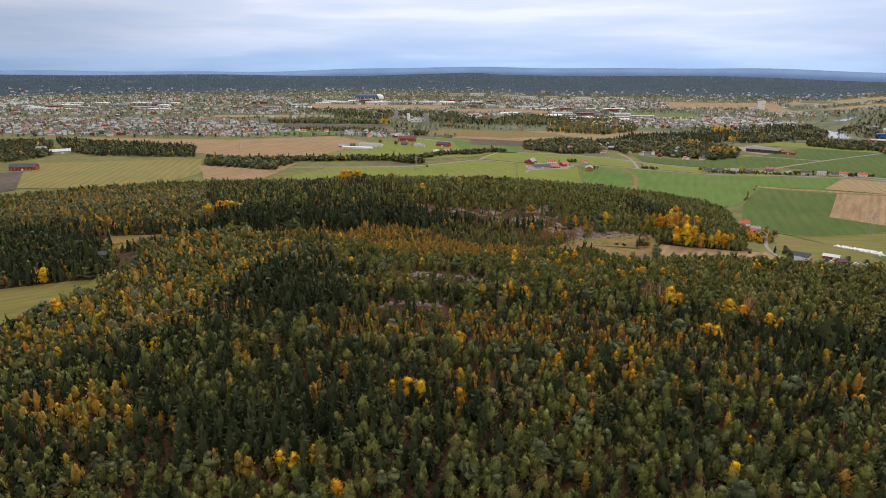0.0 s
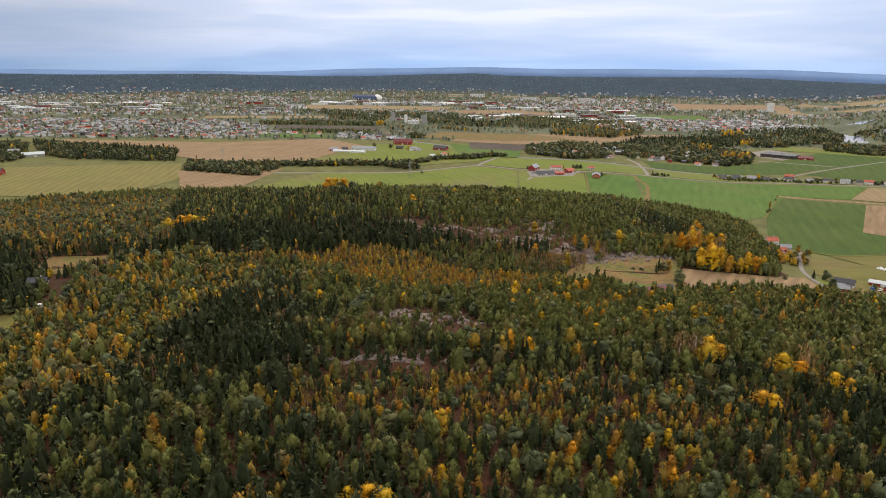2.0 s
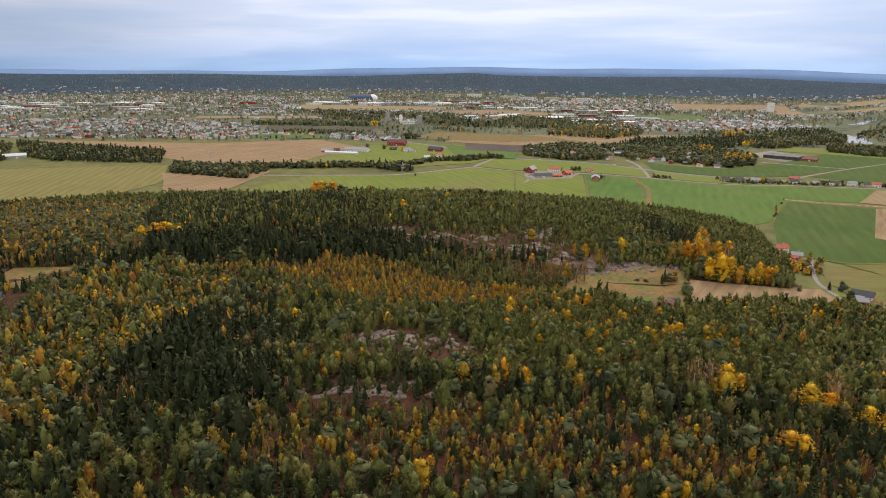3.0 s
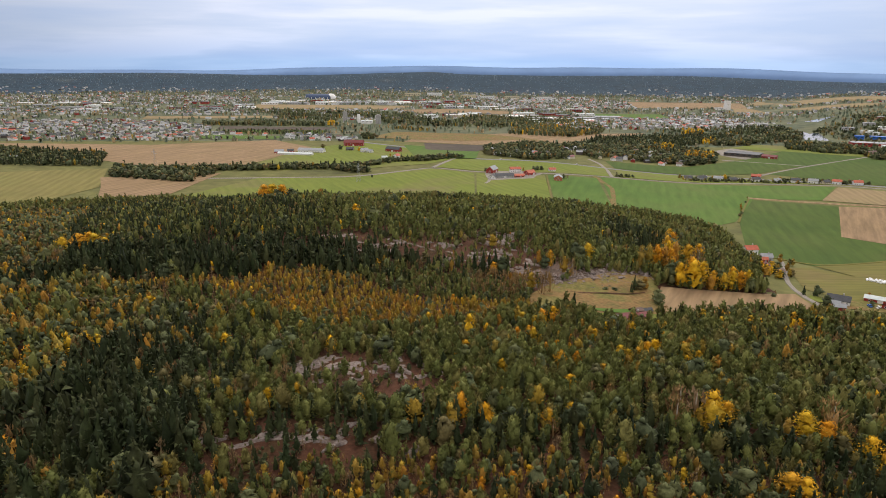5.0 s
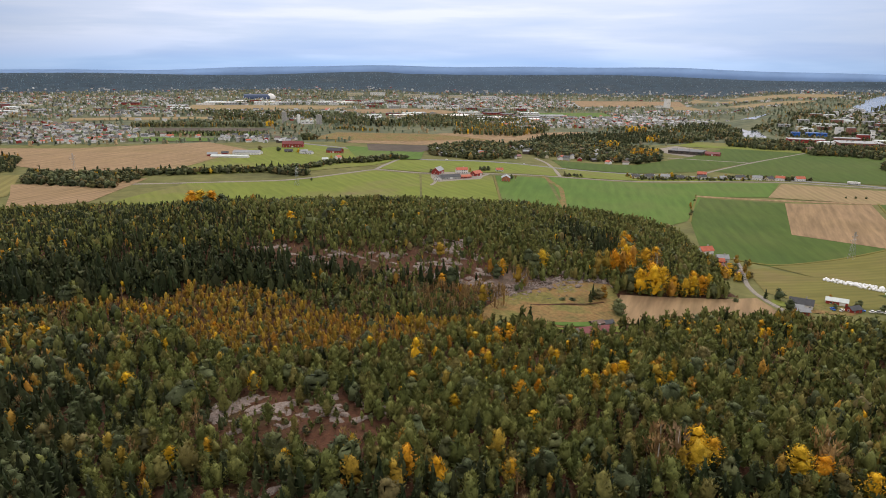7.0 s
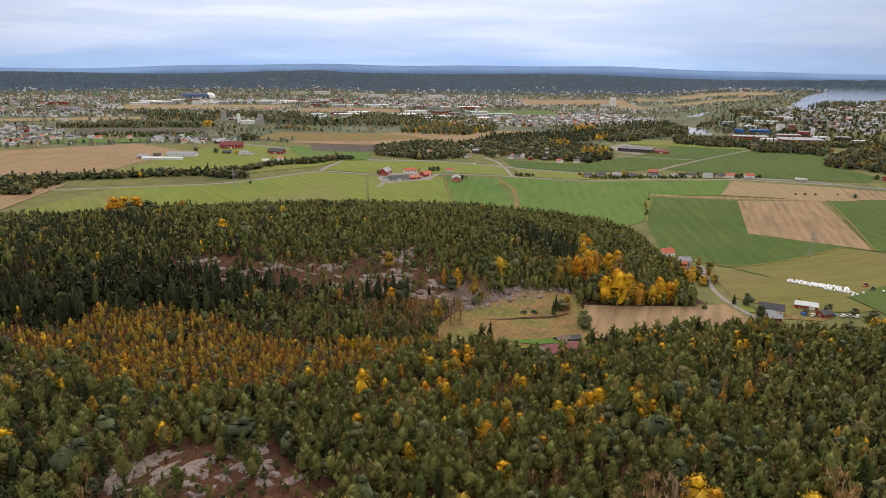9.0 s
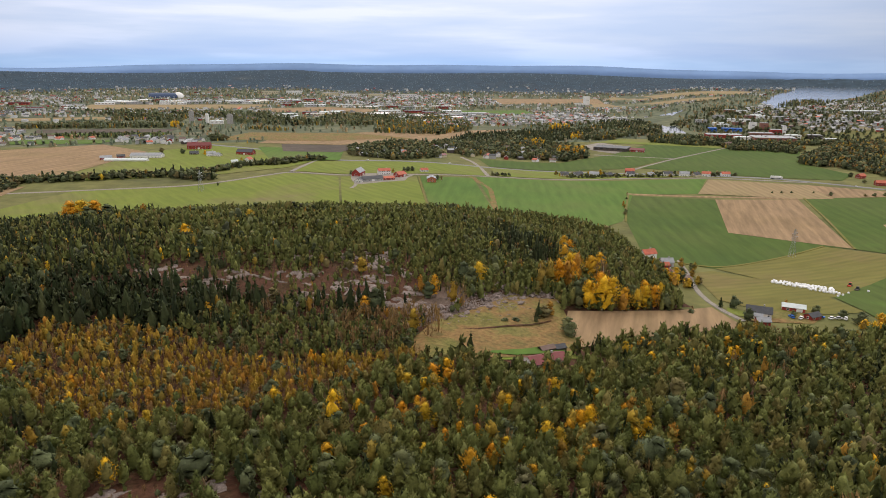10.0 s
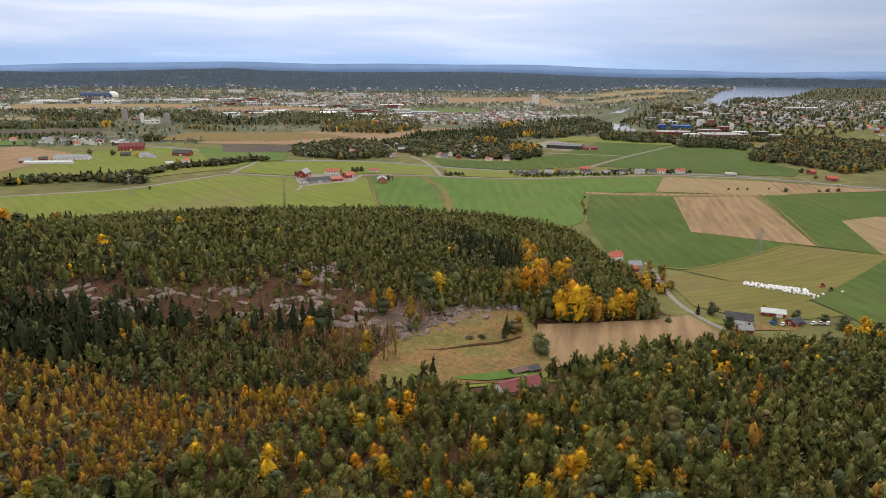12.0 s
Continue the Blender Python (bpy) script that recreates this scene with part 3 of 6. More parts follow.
def grove(name, label, category, lod, kind, x, y, scale, rng, z=None, trunks=True, leaves=None, spread=1.0):
    """Many trees of one kind as one mesh."""
    if len(x) == 0:
        return None
    z = terrain(x, y) if z is None else z
    turn, wide, shape, tone = rng.uniform(0, 6.283, len(x)), rng.uniform(0.85, 1.2, len(x)), rng.integers(0, SHAPES, len(x)), rng.random(len(x))
    vs, ts, mi, tn, base = [], [], [], [], 0
    for s in range(SHAPES):
        pick = shape == s
        n = int(pick.sum())
        if not n:
            continue
        pieces = [(CROWN[kind, lod, s], 0)] + ([(STEM[kind], 1)] if trunks else [])
        for (V, T), m in pieces:
            c, q = np.cos(turn[pick])[:, None], np.sin(turn[pick])[:, None]
            sc, w = scale[pick][:, None], spread * wide[pick][:, None] * scale[pick][:, None]
            X = (V[:, 0] * c - V[:, 1] * q) * w + x[pick][:, None]
            Y = (V[:, 0] * q + V[:, 1] * c) * w + y[pick][:, None]
            Z = V[None, :, 2] * sc + z[pick][:, None]
            vs.append(np.stack([X, Y, Z], 2).reshape(-1, 3))
            ts.append((T[None] + base + (np.arange(n) * len(V))[:, None, None]).reshape(-1, 3))
            mi.append(np.full(n * len(T), m))
            tn.append(np.repeat(tone[pick], len(V)))
            base += n * len(V)
    bark = BIRCH_BARK if kind in ("amber", "rust", "gold") else BARK
    me = big_mesh(name, np.concatenate(vs), np.concatenate(ts), (leaves or LEAVES[KINDS.index(kind)], bark), np.concatenate(mi), np.concatenate(tn))
    if lod >= 2 and kind != "spruce":
        me.shade_smooth()
    return tagged(new(name, me), label, category, kind="stuff")


def jittered(x0, x1, y0, y1, gap, rng):
    px, py = np.meshgrid(np.arange(x0, x1, gap), np.arange(y0, y1, gap))
    px = (px + rng.uniform(-0.45, 0.45, px.shape) * gap).ravel()
    py = (py + rng.uniform(-0.45, 0.45, py.shape) * gap).ravel()
    return px, py


def near_line(px, py, pts, d):
    hit = np.zeros(len(px), bool)
    for (ax, ay), (bx, by) in zip(pts, pts[1:]):
        L2 = (bx - ax) ** 2 + (by - ay) ** 2 + 1e-9
        t = np.clip(((px - ax) * (bx - ax) + (py - ay) * (by - ay)) / L2, 0, 1)
        hit |= np.hypot(px - ax - t * (bx - ax), py - ay - t * (by - ay)) < d
    return hit


def blob(px, py, x, y, a, b):
    """1 at a spot, fading out over a by b metres."""
    return np.exp(-((px - x) / a) ** 2 - ((py - y) / b) ** 2)


rng = np.random.default_rng(7)
px, py = jittered(-700, 560, -90, 930, 4.15, rng)
ex, ey = jittered(-560, 330, 575, 930, 6.2, rng)
px, py = np.concatenate([px, ex]), np.concatenate([py, ey])
keep = inside(px, py, FOREST)
# only the ground that the flight can look down on
keep &= (np.abs(px - 20) < 0.80 * np.maximum(py, 140) + 60) & (px < 330 + 0.2 * py)
for poly in FIELDS:
    if max(p[1] for p in poly) < 1000 and min(p[1] for p in poly) < 940:
        keep &= ~inside(px, py, poly)
CLEAR = [(-255, 490, 14), (-232, 482, 10), (150, 500, 12), (160, 517, 9), (309, 553, 22), (338, 559, 16), (321, 693, 9), (324, 672, 8), (318, 667, 6), (304, 636, 8), (312, 628, 6)]
for x, y, r in CLEAR:
    keep &= np.hypot(px - x, py - y) > r
keep &= ~near_line(px, py, [(345, 690), (329, 652), (305, 611), (293, 583), (292, 546)], 5)
keep &= ~near_line(px, py, [(-238, 500), (-226, 470), (-232, 445)], 5)
keep &= ~inside(px, py, [(116, 508), (182, 508), (178, 489), (118, 489)])
px, py = px[keep], py[keep]
dice = rng.random(len(px))
patch = rough_noise(px, py, 70) + 0.7 * rough_noise(py + 40, px, 33)

# bare rock on both hills, where trees stand thin
rocky = 0.95 * blob(px, py, 2, 404, 24, 13) + 0.7 * blob(px, py, 26, 392, 16, 10) + 0.75 * blob(px, py, -18, 345, 28, 10) + 0.6 * blob(px, py, 22, 341, 16, 8) + 0.92 * blob(px, py, 20, 606, 52, 20) + 1.0 * blob(px, py, 92, 604, 26, 44) + 0.85 * blob(px, py, 54, 584, 36, 18) + 0.8 * blob(px, py, -22, 628, 28, 16) + 1.1 * blob(px, py, 140, 570, 44, 15)
SLABS = [(-24, 388), (-16, 417), (-4, 423), (12, 416), (36, 391), (31, 378), (14, 372), (-7, 380)]
rocky = rocky + 0.86 * inside(px + 4 * np.sin(py * 0.4), py + 3 * np.sin(px * 0.5), SLABS)
thin = rng.random(len(px)) < np.minimum(rocky, 0.93)
px, py, dice, patch = px[~thin], py[~thin], dice[~thin], patch[~thin]

# what grows where
VALLEY = [(-158, 549), (-133, 556), (-103, 552), (-74, 556), (-60, 565), (-32, 562), (-5, 544), (10, 526), (40, 511), (75, 509), (98, 516), (92, 501), (65, 486), (42, 468), (22, 460), (3, 463), (-18, 467), (-44, 478), (-62, 512), (-97, 534), (-126, 538), (-155, 541)]
wave = 3 * np.sin(px * 0.21) + 2 * np.sin(py * 0.33)
valley = inside(px, py + wave, VALLEY)
spruce_share = 0.06 + 0.4 * blob(px, py, -190, 545, 80, 50) + 0.85 * blob(px, py, -20, 582, 60, 13) + 0.07 * (py > 600) + 0.15 * blob(px, py, -90, 700, 120, 110) + 0.5 * blob(px, py, 70, 556, 24, 9) + 0.55 * blob(px, py, -95, 385, 50, 55) + 0.35 * blob(px, py, -210, 700, 130, 120) + 0.5 * blob(px, py, -480, 620, 130, 160) + 0.8 * blob(px, py, -110, 248, 115, 40) + 0.4 * blob(px, py, -70, 340, 40, 30) + 0.2 * blob(px, py, 270, 420, 130, 100) + 0.5 * blob(px, py, -330, 430, 90, 80) + 0.9 * blob(px, py, -120, 600, 120, 36) + 0.2 * blob(px, py, -290, 600, 120, 120) + 0.24 * (py < 335) + 0.16 * (py < 335) * (px > 60) + 0.45 * blob(px, py, -105, 435, 55, 70) + 0.75 * blob(px, py, 215, 690, 45, 70) + 0.6 * blob(px, py, -60, 850, 260, 25) + 0.5 * blob(px, py, -170, 720, 120, 110) + 0.55 * blob(px, py, 40, 350, 130, 10) + 0.5 * blob(px, py, 190, 330, 60, 22) + 0.5 * blob(px, py, 60, 572, 70, 10)
gold_share = 0.004 + 0.09 * blob(px, py, 70, 284, 75, 26) + 0.05 * blob(px, py, -260, 700, 90, 70) + 0.05 * np.clip(patch - 0.35, 0, 1) + 0.05 * blob(px, py, -180, 340, 60, 26) + 0.05 * blob(px, py, -180, 420, 60, 40) + 0.12 * blob(px, py, 115, 430, 65, 42) + 0.16 * blob(px, py, 215, 500, 80, 14) + 0.05 * blob(px, py, -170, 470, 60, 60) + 0.03 * blob(px, py, 20, 310, 120, 60)
amber_share = 0.022 + 0.2 * blob(px, py, -90, 262, 60, 9) + 0.10 * blob(px, py, 70, 284, 75, 26) + 0.24 * blob(px, py, -270, 700, 110, 80) + 0.10 * blob(px, py, 110, 430, 65, 40) + 0.06 * np.clip(-patch, 0, 1) + 0.22 * blob(px, py, -165, 332, 62, 26) + 0.12 * blob(px, py, -180, 410, 60, 40) + 0.42 * blob(px, py, 40, 316, 110, 15) + 0.22 * blob(px, py, -150, 470, 80, 50) + 0.22 * blob(px, py, -290, 600, 90, 60) + 0.2 * blob(px, py, 40, 270, 90, 10)
rust_share = 0.035 + 0.32 * blob(px, py, -270, 680, 110, 80) + 0.25 * blob(px, py, 40, 320, 110, 16) + 0.3 * blob(px, py, -260, 570, 100, 50) + 0.6 * blob(px, py, 95, 552, 45, 16) + 0.15 * blob(px, py, -140, 400, 60, 80)
leaf_share = 0.05 + 0.2 * blob(px, py, -270, 690, 120, 90) + 0.28 * blob(px, py, -170, 400, 90, 90) + 0.3 * blob(px, py, 185, 545, 14, 14)
hill = py > 572
for share in (gold_share, amber_share, rust_share):
    share[hill & (px > -160)] *= 0.4
ZONES = [  # outline; shares of spruce, golden, amber, bare and green broadleaf trees
    ([(-220, 459), (-217, 523), (-174, 561), (-116, 519), (-129, 425), (-146, 345), (-166, 322), (-217, 311), (-250, 360), (-221, 385)], (0.12, 0.035, 0.24, 0.10, 0.18)),
    ([(-222, 318), (-136, 321), (-108, 343), (-70, 335), (-60, 288), (-70, 256), (-81, 251), (-131, 250), (-190, 269)], (0.58, 0.005, 0.03, 0.01, 0.02)),
    ([(-190, 269), (-123, 258), (-96, 236), (-171, 239)], (0.25, 0.03, 0.34, 0.10, 0.05)),
    ([(-200, 238), (-96, 236), (-70, 205), (-60, 140), (-180, 140)], (0.55, 0.01, 0.05, 0.03, 0.04)),
    ([(-440, 640), (-395, 584), (-327, 573), (-261, 524), (-231, 448), (-266, 446), (-340, 446), (-460, 470)], (0.80, 0.01, 0.02, 0.02, 0.05)),
    ([(-526, 786), (-427, 859), (-300, 850), (-196, 568), (-288, 575), (-426, 632)], (0.14, 0.02, 0.12, 0.32, 0.28)),
    ([(-307, 873), (-173, 916), (-45, 662), (0, 600), (-60, 590), (-171, 600), (-215, 640)], (0.62, 0.012, 0.015, 0.02, 0.05)),
    ([(-203, 575), (-108, 604), (-73, 617), (-8, 590), (22, 540), (-49, 559), (-97, 556), (-171, 568)], (0.90, 0.012, 0.008, 0.0, 0.01)),
]
gold_share, amber_share = 0.6 * gold_share, 0.6 * amber_share
drift = 6 * rough_noise(px, py, 40) + 13 * rough_noise(py, px, 120)
for outline_of, mix in ZONES:
    here = inside(px + drift, py - drift, outline_of)
    for share, value in zip((spruce_share, gold_share, amber_share, rust_share, leaf_share), mix):
        share[here] = value
kind = np.zeros(len(px), int)
total = np.zeros(len(px))
for code, share in ((1, spruce_share), (2, gold_share), (3, amber_share), (4, rust_share), (5, leaf_share)):
    kind[(dice >= total) & (dice < total + share)] = code
    total = total + share
young = rng.random(len(px))
kind[valley] = np.where(young[valley] < 0.45, 3, np.where(young[valley] < 0.84, 4, np.where(young[valley] < 0.91, 5, 0)))
scale = np.clip(rng.normal(0.98, 0.17, len(px)), 0.55, 1.5) * (1 + 0.12 * patch)
scale[kind == 2] *= 0.72
scale[valley] *= np.where(kind[valley] == 3, 0.60, 0.58)
scale[kind == 1] *= rng.uniform(0.7, 1.15, int((kind == 1).sum()))
scale[kind == 1] *= 0.5 + 0.75 * np.clip(spruce_share[kind == 1], 0.2, 1)
scale *= np.where(inside(px, py, [(-50, 298), (160, 298), (180, 340), (20, 338), (-50, 330)]), 0.66, 1.0)
scale *= np.where(py > 575, 0.86, 1.0)
scale[(kind == 1) & (py > 600)] *= 0.8
scale *= np.where((py > 425) & (px > -60) & (px < 110) & (py < 470 + 0.45 * np.maximum(0, px - 20)) & ~valley, 0.84, 1.0)
scale *= np.where((py > 505) & (py < 562) & (px > 0) & (px < 125) & ~valley, 0.62, 1.0)
scale *= 1 - 0.3 * np.clip(0.75 * blob(px, py, 30, 606, 70, 30) + 0.75 * blob(px, py, 85, 600, 40, 30), 0, 1)

# the young birches of the valley stand close
vx, vy = jittered(-200, 104, 450, 576, 2.7, rng)
ok = inside(vx, vy + 3 * np.sin(vx * 0.21) + 2 * np.sin(vy * 0.33), VALLEY) & (rng.random(len(vx)) < 0.85)
vx, vy = vx[ok], vy[ok]
vdice = rng.random(len(vx))
tall = np.clip(rng.normal(0.50, 0.1, len(vx)), 0.28, 0.8)
for k, a, b in (("amber", 0, 0.52), ("rust", 0.52, 0.88), ("gold", 0.88, 0.895), ("leaf", 0.895, 1.0)):
    m = (vdice >= a) & (vdice < b)
    grove(k + "_thicket", "dense young autumn birches in the valley", "birch thicket", 1, k, vx[m], vy[m], tall[m] * (0.8 if k == "leaf" else 1.0), rng)
# young growth on the near slope
vx, vy = jittered(-55, 180, 296, 342, 3.0, rng)
ok = inside(vx, vy + 3 * np.sin(vx * 0.2), [(-50, 298), (160, 298), (180, 340), (20, 338), (-50, 330)]) & (rng.random(len(vx)) < 0.8)
vx, vy = vx[ok], vy[ok]
vdice = rng.random(len(vx))
for k, a, b in (("amber", 0, 0.34), ("rust", 0.34, 0.56), ("leaf", 0.56, 0.64), ("pine", 0.64, 0.88), ("spruce", 0.88, 1.0)):
    m = (vdice >= a) & (vdice < b)
    grove(k + "_thicket", "dense young trees on the near slope", "young forest", 1, k, vx[m], vy[m], rng.uniform(0.35, 0.7, int(m.sum())), rng)
# thin brown birches along the meadow
vx, vy = jittered(62, 116, 524, 560, 3.4, rng)
ok = (rng.random(len(vx)) < 0.75) & ~inside(vx, vy, MEAD)
grove("rust_thicket", "leafless brown birches beside the meadow", "birch thicket", 1, "rust", vx[ok], vy[ok], rng.uniform(0.45, 1.15, int(ok.sum())), rng)
# low growth at the foot of the wooded hill
vx, vy = jittered(-45, 118, 512, 580, 3.1, rng)
ok = inside(vx, vy, [(-40, 562), (-5, 546), (12, 528), (42, 513), (96, 518), (100, 545), (84, 570), (40, 580), (-10, 580)]) & (rng.random(len(vx)) < 0.85)
vx, vy = vx[ok], vy[ok]
vdice = rng.random(len(vx))
for k, a, b in (("pine", 0, 0.46), ("rust", 0.46, 0.78), ("leaf", 0.78, 0.90), ("spruce", 0.90, 1.0)):
    m = (vdice >= a) & (vdice < b)
    grove(k + "_thicket", "young pines and bare brown birches below the hill", "young forest", 1, k, vx[m], vy[m], rng.uniform(0.4, 0.75, int(m.sum())), rng)
# scrub between the bare rocks
vx, vy = jittered(-50, 124, 574, 660, 4.4, rng)
ok = rng.random(len(vx)) < np.minimum(0.8, 1.1 * blob(vx, vy, 40, 612, 66, 36) + blob(vx, vy, 88, 604, 30, 44))
vx, vy = vx[ok], vy[ok]
vdice = rng.random(len(vx))
for k, a, b, s in (("pine", 0, 0.42, 0.5), ("rust", 0.42, 0.85, 0.42), ("leaf", 0.85, 0.95, 0.36), ("amber", 0.95, 1.0, 0.4)):
    m = (vdice >= a) & (vdice < b)
    grove("scrub", "low pines and bare brown shrubs between rocks", "scrub", 1, k, vx[m], vy[m], 0.72 * s * rng.uniform(0.6, 1.5, int(m.sum())), rng)

# heath and low pines between the near slabs
vx, vy = jittered(-60, 50, 332, 426, 2.6, rng)
ok = (rng.random(len(vx)) < 0.6) & (inside(vx, vy, SLABS) | (blob(vx, vy, -18, 345, 34, 12) > 0.35) | (blob(vx, vy, 22, 341, 18, 9) > 0.35))
vx, vy = vx[ok], vy[ok]
vdice = rng.random(len(vx))
for k, a, b in (("pine", 0, 0.34), ("leaf", 0.34, 0.56), ("rust", 0.56, 1.0)):
    m = (vdice >= a) & (vdice < b)
    grove("scrub", "low pines and brown heath between granite slabs", "scrub", 1, k, vx[m], vy[m], rng.uniform(0.12, 0.42, int(m.sum())), rng)

# single trees in the stretch of forest that the flight passes nearest; the rest are joined by kind
LABEL = {"pine": ("grey-green young pine in dense forest", "pine tree", "pines"), "spruce": ("dark green pointed spruce in dense forest", "spruce tree", "spruces"),
         "gold": ("broad golden-yellow autumn tree among pines", "deciduous tree", "golden trees"), "amber": ("slender orange autumn birch among pines", "birch tree", "amber birches"),
         "rust": ("nearly leafless brown birch among pines", "birch tree", "bare birches"), "leaf": ("green broadleaf tree among pines", "deciduous tree", "green trees")}
TREE_MESH = {}
for k in KINDS:
    for s in range(SHAPES):
        V, T = CROWN[k, 0, s]
        W, U = TRUNK[k, s]
        TREE_MESH[k, s] = (big_mesh("crown", V, T, (LEAVES[KINDS.index(k)],)), big_mesh("trunk", W, U, (BIRCH_BARK if k in ("amber", "rust", "gold") else BARK,)))


def tree(k, x, y, size, turn, shape, wide=1.0, label=""):
    """One tree: trunk and crown on a common foot."""
    foot = new(k + "_tree" if k in ("pine", "spruce") else ("birch_tree" if k in ("amber", "rust") else "broadleaf_tree"))
    foot.empty_display_size = 0.5
    foot.location, foot.rotation_euler, foot.scale = (x, y, height(x, y)), (0, 0, turn), (size * wide, size * wide, size)
    text, cat, group = LABEL[k]
    tagged(foot, label or text, cat, group)
    crown, trunk = TREE_MESH[k, shape]
    part("trunk", trunk, foot)
    part("crown", crown, foot)
    return foot


near = (py > 255) & (py < 300) & (np.abs(px - 15) < 130)
for code, k in enumerate(KINDS):
    mine = np.flatnonzero(near & (kind == code))[:300]
    for i in mine:
        tree(k, px[i], py[i], scale[i], 6.283 * young[i], int(dice[i] * 997) % SHAPES)
    near[np.setdiff1d(np.flatnonzero(near & (kind == code)), mine)] = False
rest = ~near
lane = px - 0.15 * (py - 170)
close = (py > 160) & (py < 500) & (lane > -130) & (lane < 155)
GROVES = {"pine": "dense grey-green pine forest on rocky hills", "spruce": "dark green spruces in the forest", "gold": "golden-yellow autumn trees in the forest",
          "amber": "orange autumn birches in the forest", "rust": "thin brown birches in the forest", "leaf": "green and olive broadleaf trees in the forest"}
for code, k in enumerate(KINDS):
    for lod, zone in ((0, close), (1, ~close & (py >= 165) & (py < 640)), (2, ~close & ((py >= 640) | (py < 165)))):
        pick = rest & zone & (kind == code)
        for back in (False, True):
            sub = pick & ((py > 600) == back)
            grove(k + "_forest", GROVES[k], "forest", lod, k, px[sub], py[sub], scale[sub], rng, trunks=lod < 2, spread=1.05 if back and k == "pine" else 1.0)

